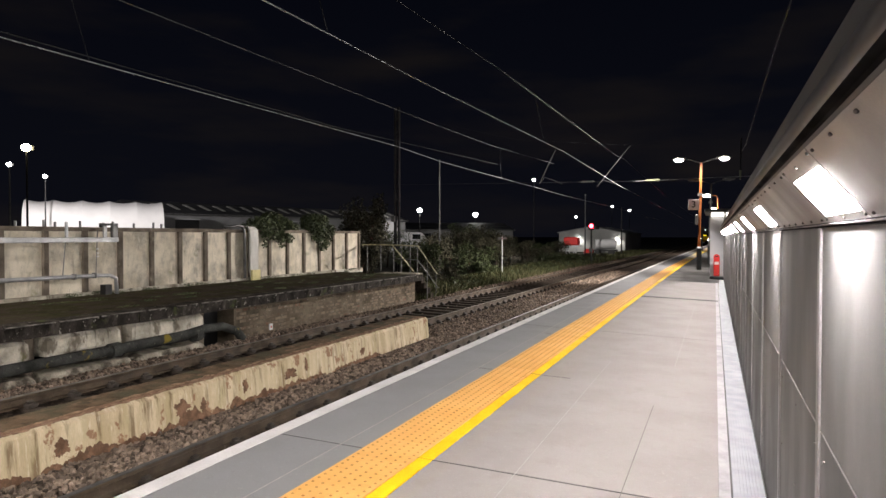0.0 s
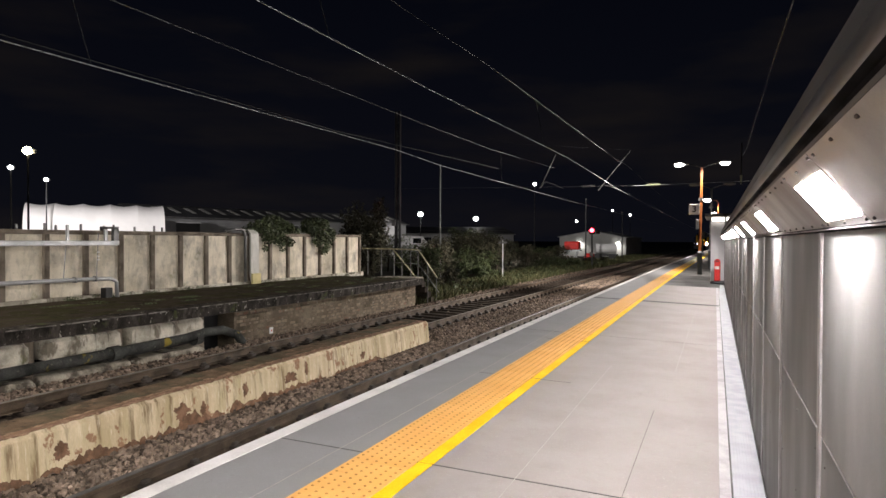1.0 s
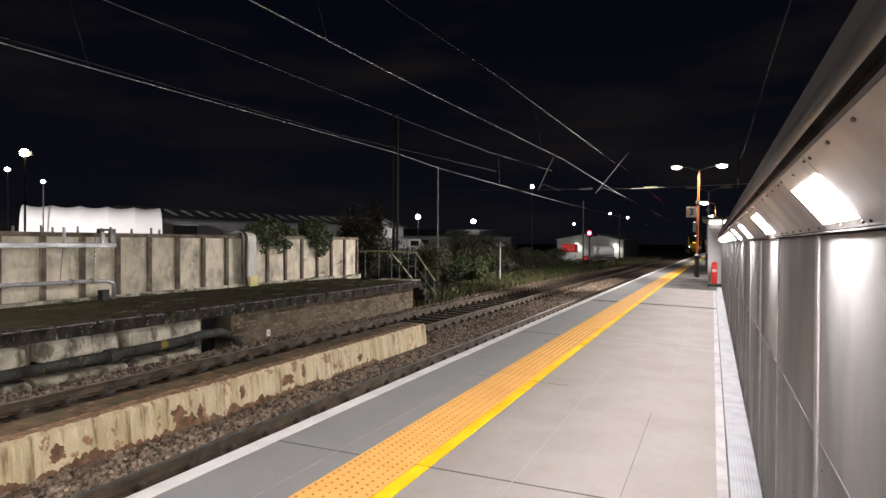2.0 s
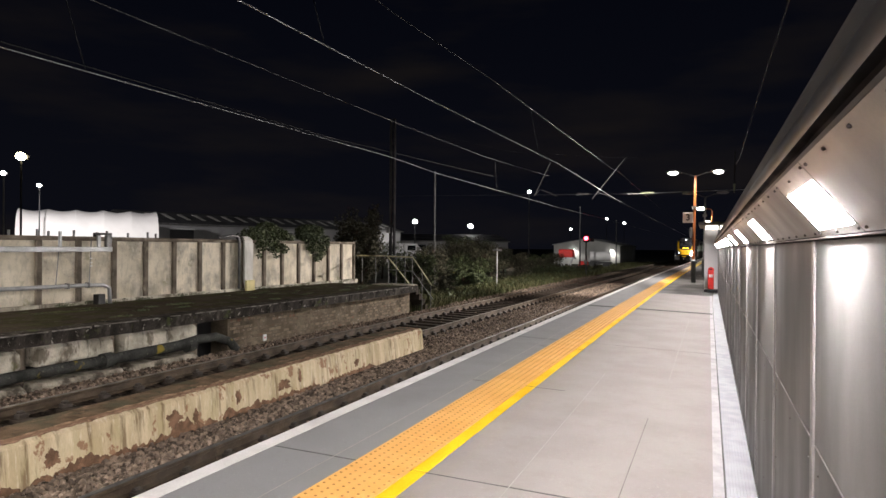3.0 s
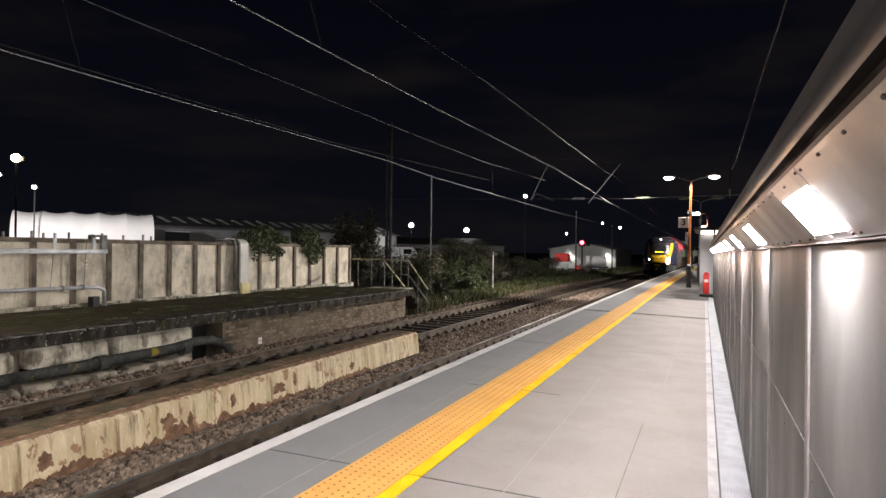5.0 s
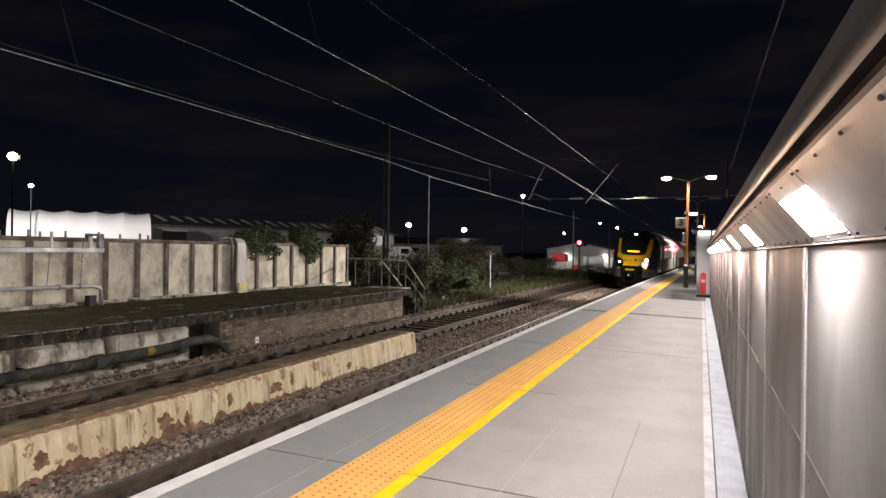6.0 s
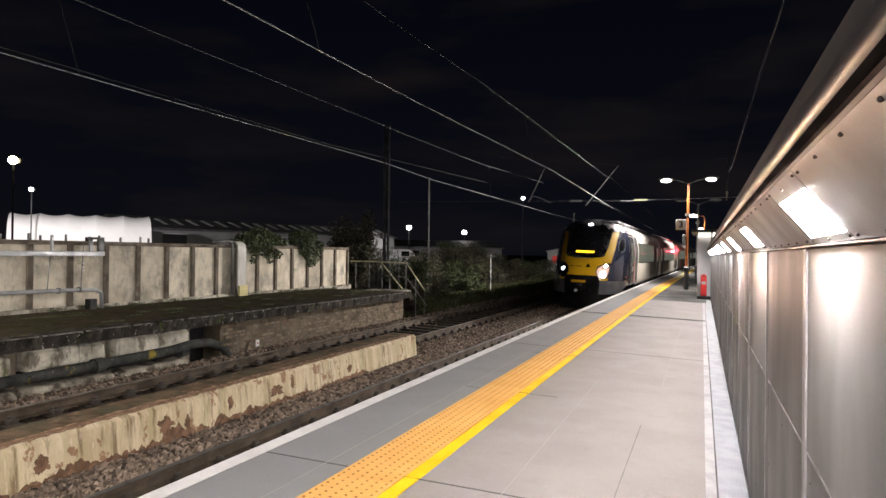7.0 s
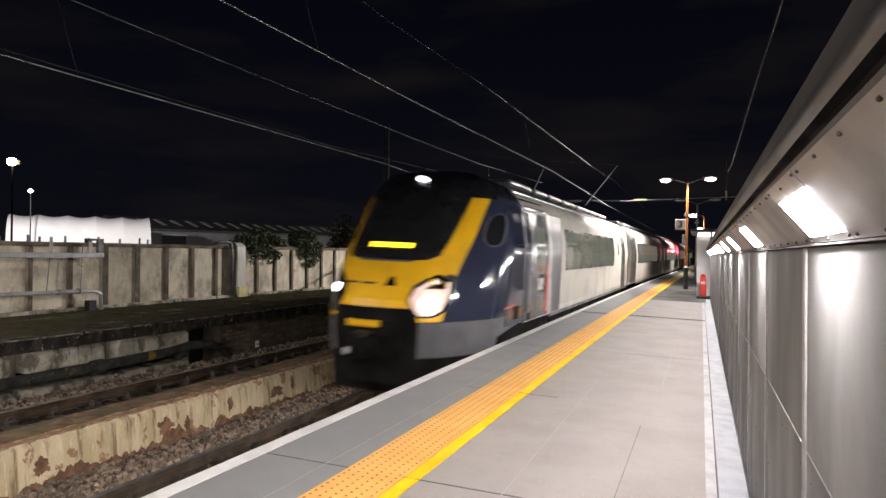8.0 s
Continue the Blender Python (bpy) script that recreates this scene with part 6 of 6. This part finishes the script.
def build_power_car():
    car = thing("leading_carriage", "passenger train leading carriage with yellow nose and dark blue cab side", "train", group="train carriages")
    car_body(car, 3.3, LENGTH, M["silver"])
    # nose shell
    bm = bmesh.new()
    zs = [0.42, 0.6, 0.8, 1.0, 1.15, 1.3, 1.45, 1.6, 1.75, 1.9, 2.05, 2.2, 2.4, 2.6, 2.8, 3.0, 3.1, 3.2, 3.3, 3.4, 3.46, 3.52, 3.58, 3.63, 3.67, 3.69, 3.70]
    ss = [-1.0, -0.97, -0.93, -0.88, -0.8, -0.7, -0.58, -0.45, -0.3, -0.15, 0, 0.15, 0.3, 0.45, 0.58, 0.7, 0.8, 0.88, 0.93, 0.97, 1.0]
    rows = []
    for z in zs:
        w = max(body_width(z), 0.02)
        end = 3.31 if z > 1.08 else 1.75 - 0.4 * (1.1 - z)
        row = [(-w, end)] + [(w * s, min(nose(w * s, z), end - 0.02)) for s in ss] + [(w, end)]
        rows.append([bm.verts.new((x, n - HALF, z)) for x, n in row])
    for j, (a, b) in enumerate(zip(rows, rows[1:])):
        for k in range(len(a) - 1):
            f = bm.faces.new((a[k], a[k + 1], b[k + 1], b[k]))
            zc = (zs[j] + zs[j + 1]) / 2
            inner = abs(f.calc_center_median().x) < 0.68
            # Centre and foot of the lower nose are near-black in place of shade.
            f.material_index = (3 if zc < 0.8 or inner else 1) if zc < 1.3 else 2 if zc > 3.2 else 0
            f.smooth = True
    open_beam(bm, 0.17)
    part("nose_shell", bm, [M["navy"], M["train_grey"], M["train_black"], M["under"]], car)
    front_patch([(1.31, -0.90, 0.90), (1.6, -0.93, 0.93), (1.95, -0.96, 0.96), (2.6, -1.03, 1.03), (3.18, -1.06, 1.06)], 0.008, "yellow_front", M["train_yellow"], car, "bright yellow warning panel", 26, True)
    front_patch([(2.14, -0.35, 0.35), (2.17, -0.62, 0.62), (2.24, -0.74, 0.74), (2.6, -0.80, 0.80), (3.22, -0.86, 0.86)], 0.016, "windscreen", M["train_black"], car, "dark raked windscreen", 22)
    front_patch([(3.17, -1.13, 1.13), (3.3, -1.08, 1.08), (3.45, -0.95, 0.95), (3.6, -0.7, 0.7)], 0.012, "roof_dome", M["train_black"], car, "", 20)
    front_patch([(2.33, -0.34, 0.34), (2.40, -0.34, 0.34)], 0.026, "destination_display", M["amber"], car, "lit amber destination display", 8)
    front_patch([(2.125, -0.4, 0.4), (2.15, -0.4, 0.4)], 0.03, "wiper", M["train_grey"], car, "", 8)
    for x0 in (-0.52, -0.24):
        front_patch([(1.80, x0, x0 + 0.22), (1.83, x0, x0 + 0.22)], 0.012, "lettering_bar", M["train_black"], car, "", 4)
    front_patch([(1.79, 0.12, 0.30), (1.92, 0.18, 0.24)], 0.012, "emblem", M["under"], car, "", 4)
    bm = bmesh.new()
    bmesh.ops.create_uvsphere(bm, u_segments=14, v_segments=8, radius=1, matrix=Matrix.LocRotScale((0.0, nose(0, 3.44) - HALF - 0.01, 3.45), None, (0.10, 0.05, 0.055)))
    part("top_lamp", bm, M["head_small"], car, "glowing white top lamp", smooth=True)
    # head lamp clusters
    for s in (-1, 1):
        q = [(1.36, 0.66, 0.82), (1.44, 0.58, 0.92), (1.62, 0.50, 0.965), (1.80, 0.53, 0.97), (1.92, 0.68, 0.965), (1.97, 0.80, 0.94)]
        if s < 0:
            q = [(z, -b, -a) for z, a, b in q]
        c = front_patch(q, 0.016, "headlamp_unit", M["train_black"], car, "black headlamp cluster", 12, True)
        q = [(1.39, 0.66, 0.80), (1.46, 0.60, 0.885), (1.62, 0.53, 0.925), (1.76, 0.57, 0.93), (1.86, 0.70, 0.92)]
        if s < 0:
            q = [(z, -b, -a) for z, a, b in q]
        front_patch(q, 0.022, "lamp_glass", M["head_glare"] if s > 0 else M["glass_dark"], c, "", 10, True)
        x, z, r = (0.735, 1.53, 0.125) if s > 0 else (-0.74, 1.70, 0.085)
        bm = bmesh.new()
        bmesh.ops.create_uvsphere(bm, u_segments=18, v_segments=10, radius=1, matrix=Matrix.LocRotScale((x, nose(x, z) - HALF - 0.012, z), Euler((0, 0, s * 0.5)), (r, r * 0.35, r)))
        part("lamp_lens", bm, M["head_beam"] if s > 0 else M["head_small"], c, "glowing headlamp lens", smooth=True)
        if s < 0:
            continue
        # added source of the main beam, to light the screen wall: a lit disc deep in a blackened tube, aimed a little
        # up and towards the platform
        bm = bmesh.new()
        n0, deep = nose(BEAM_X - 0.02, BEAM_Z) - 0.05, 0.54
        ring = []
        for back, rr in ((0.10, 0.105), (0.0, 0.095), (-0.004, BEAM_R), (deep, BEAM_R)):
            ring.append([bm.verts.new((BEAM_X - 0.03 * back + rr * math.cos(2 * math.pi * k / 20), n0 + back - HALF, BEAM_Z - 0.06 * back + rr * math.sin(2 * math.pi * k / 20))) for k in range(20)])
        for a, b in zip(ring, ring[1:]):
            for k in range(20):
                bm.faces.new((a[k], a[(k + 1) % 20], b[(k + 1) % 20], b[k]))
        bm.faces.new(ring[-1])
        part("beam_housing", bm, M["beam_absorber"], c)
        bx0, bz0 = BEAM_X - 0.03 * deep, BEAM_Z - 0.06 * deep
        part("beam_bulb", rod(bmesh.new(), (bx0, n0 + deep - 0.02 - HALF, bz0), (bx0, n0 + deep - 0.01 - HALF, bz0), BEAM_R * 0.96, 16), M["beam"], c, "glowing disc added as the beam source")
    # coupler bay, buffer beam and valances
    # No real opening: a near-black skin on the nose gives its shade.
    front_patch([(0.5, -0.62, 0.62), (1.30, -0.66, 0.66), (1.46, -0.60, 0.60)], 0.02, "coupler_bay", M["under"], car, "shaded coupler opening drawn as a near-black skin", 14)
    front_patch([(1.43, -0.60, 0.60), (1.475, -0.56, 0.56)], 0.05, "bumper_lip", M["under"], car, "", 12)
    front_patch([(1.20, -0.36, 0.16), (1.29, -0.36, 0.16)], 0.05, "coupler_plate", M["train_yellow"], car, "yellow coupler plate", 6)
    cp = bmesh.new()
    box(cp, -0.17, 0.17, -0.36 - HALF, 0.1 - HALF, 0.78, 1.10, bevel=0.05)
    rod(cp, (-0.09, -0.36 - HALF, 0.94), (-0.09, -0.48 - HALF, 0.94), 0.07, 12)
    rod(cp, (0.10, -0.36 - HALF, 0.94), (0.10, -0.44 - HALF, 0.94), 0.05, 12)
    part("coupler", cp, M["under"], car)
    for x, z, r in ((-0.30, 0.88, 0.022), (-0.24, 0.80, 0.016), (0.28, 0.86, 0.022), (0.34, 0.78, 0.016)):
        part("air_hose", tube(bmesh.new(), [(x, 0.0 - HALF, z + 0.24), (x * 1.05, -0.10 - HALF, z + 0.06), (x * 0.9, -0.14 - HALF, z - 0.10), (x * 0.7, -0.16 - HALF, z - 0.02)], r, 7), M["under"], car, smooth=True)
    part("gland_box", bx(-0.13, 0.13, -0.30 - HALF, -0.05 - HALF, 1.10, 1.17, bevel=0.02), M["train_black"], car)
    part("coupler_face", rod(bmesh.new(), (-0.09, -0.485 - HALF, 0.94), (-0.09, -0.49 - HALF, 0.94), 0.05, 12), M["galv"], car)
    part("snow_plough", bx(-0.85, 0.85, 0.45 - HALF, 0.7 - HALF, 0.20, 0.46, bevel=0.05), M["under"], car)
    for s in (-1, 1):
        side_patch(car, "cab_side", [(3.28, 1.1), (3.52, 1.1), (3.52, 3.30), (3.28, 3.30)], 0.003, M["navy"], s, label="dark blue cab side")
        side_patch(car, "vestibule_side", [(3.52, 1.1), (5.12, 1.1), (5.12, 3.30), (3.52, 3.30)], 0.003, M["blue_grey"], s, label="glossy blue-grey vestibule side")
        d = side_patch(car, "cab_door", [(2.05, 1.12), (3.18, 1.12), (3.18, 2.98), (2.62, 2.98)], 0.010, M["navy"], s)
        side_patch(car, "door_edge", [(3.18, 1.1), (3.23, 1.1), (3.23, 3.0), (3.18, 3.0)], 0.016, M["door_grey"], s, d)
        side_patch(car, "cab_step", [(2.55, 1.2), (2.85, 1.2), (2.85, 1.42), (2.55, 1.42)], 0.014, M["under"], s, d)
        q = [(2.42, 1.19, 1.26), (2.48, 1.145, 1.295), (2.6, 1.12, 1.30), (2.78, 1.12, 1.285), (2.88, 1.145, 1.265), (2.93, 1.20, 1.235)]
        rim = [(z, a - 0.018, b + 0.010) for z, a, b in q]
        rim[0], rim[-1] = (2.405, 1.20, 1.26), (2.945, 1.20, 1.235)
        if s < 0:
            q, rim = ([(z, -b, -a) for z, a, b in k] for k in (q, rim))
        w = front_patch(rim, 0.008, "cab_window", M["door_grey"], car, "rounded cab side window", 6)
        front_patch(q, 0.013, "window_pane", M["glass_dark"], w, "", 6)
        # Red strip standing in for a small red reflection in the cab side.
        side_patch(car, "red_stripe", [(2.05, 1.40), (2.55, 1.42), (2.55, 1.46), (2.05, 1.44)], 0.012, M["red_mark_glint"], s)
        # passenger door behind the cab
        d = side_patch(car, "door", [(3.62, 1.1), (5.06, 1.1), (5.06, 3.02), (3.62, 3.02)], 0.012, M["blue_grey"], s)
        side_patch(car, "door_window", [(4.02, 1.92), (4.78, 1.92), (4.78, 2.82), (4.02, 2.82)], 0.018, M["pane"], s, d)
        side_patch(car, "door_edge", [(3.56, 1.1), (3.62, 1.1), (3.62, 3.04), (3.56, 3.04)], 0.018, M["under"], s, d)
        side_patch(car, "door_notice", [(4.2, 1.62), (4.62, 1.62), (4.62, 1.84), (4.2, 1.84)], 0.020, M["swoosh_white"], s, d)
        side_patch(car, "door_panel", [(4.05, 1.22), (4.5, 1.22), (4.5, 1.5), (4.05, 1.5)], 0.018, M["train_grey"], s, d)
        side_patch(car, "swoosh", [(4.86, 1.12), (5.02, 1.12), (5.04, 2.1), (4.94, 2.1)], 0.020, M["red_mark_glint"], s)
        side_patch(car, "door_trim", [(5.10, 1.1), (5.40, 1.1), (5.36, 3.12), (5.10, 3.12)], 0.016, M["swoosh_white"], s)
        side_patch(car, "door_pocket", [(5.40, 1.1), (6.30, 1.1), (6.50, 3.10), (5.36, 3.10)], 0.008, M["door_grey"], s, label="dark grey band beside the door")
        side_patch(car, "pocket_edge", [(6.30, 1.1), (6.38, 1.1), (6.58, 3.10), (6.50, 3.10)], 0.012, M["swoosh_white"], s)
        for n in (3.34, 3.48):
            part("grab_handle", rod(bmesh.new(), (s * 1.40, n - HALF, 1.25), (s * 1.40, n - HALF, 2.3), 0.016, 8), M["galv_dull"], car)
        windows(car, 6.95, 15.4, 5, s)
        door(car, 17.6, 18.7, s)
        side_patch(car, "side_vent", [(16.5, 2.3), (16.8, 2.3), (16.8, 2.75), (16.5, 2.75)], 0.008, M["door_grey"], s)
    underframe(car, 2.4, LENGTH)
    roof_gear(car, 3.4, LENGTH - 0.1)
    return car


def build_carriage():
    car = thing("carriage", "silver-grey passenger train carriage with dark window band", "train", group="train carriages")
    car_body(car, 0.1, LENGTH, M["silver"])
    part("gangway", bx(-0.85, 0.85, -0.3 - HALF, 0.12 - HALF, 1.05, 3.25, bevel=0.06), M["under"], car)
    for s in (-1, 1):
        door(car, 0.9, 2.1, s)
        side_patch(car, "door_pocket", [(2.15, 1.1), (3.1, 1.1), (3.1, 3.05), (2.15, 3.05)], 0.006, M["door_grey"], s)
        windows(car, 3.8, 15.2, 6, s)
        door(car, 17.5, 18.7, s)
    underframe(car, 0.1, LENGTH)
    roof_gear(car, 0.3, LENGTH - 0.1)
    return car


lead = build_power_car()
CARS.append((lead, HALF))
trailer = build_carriage()
CARS.append((trailer, HALF + PITCH))
for k in (2, 3, 4):
    CARS.append((copy_thing(trailer, Matrix()), HALF + PITCH * k))

build_bricks()

# ---- what moves ----
SPEED, NOSE = 16.95, 8.5          # metres a second, and where the nose is at the end
XC = -4.3625


def on_track(y):
    slope = (bend(y + 0.5) - bend(y - 0.5))
    return (Matrix.Translation((XC + bend(y), y, -0.915 + cz(XC))) @ Matrix.Rotation(-math.atan(slope), 4, "Z") @ Matrix.Rotation(math.atan(CANT), 4, "Y"))


def motions():
    for car, offset in CARS:
        rows = []
        for k in range(33):
            t = k * 0.25
            rows.append((t, on_track(NOSE + SPEED * (8.0 - t) + offset)))
        walk(car, rows)


motions()
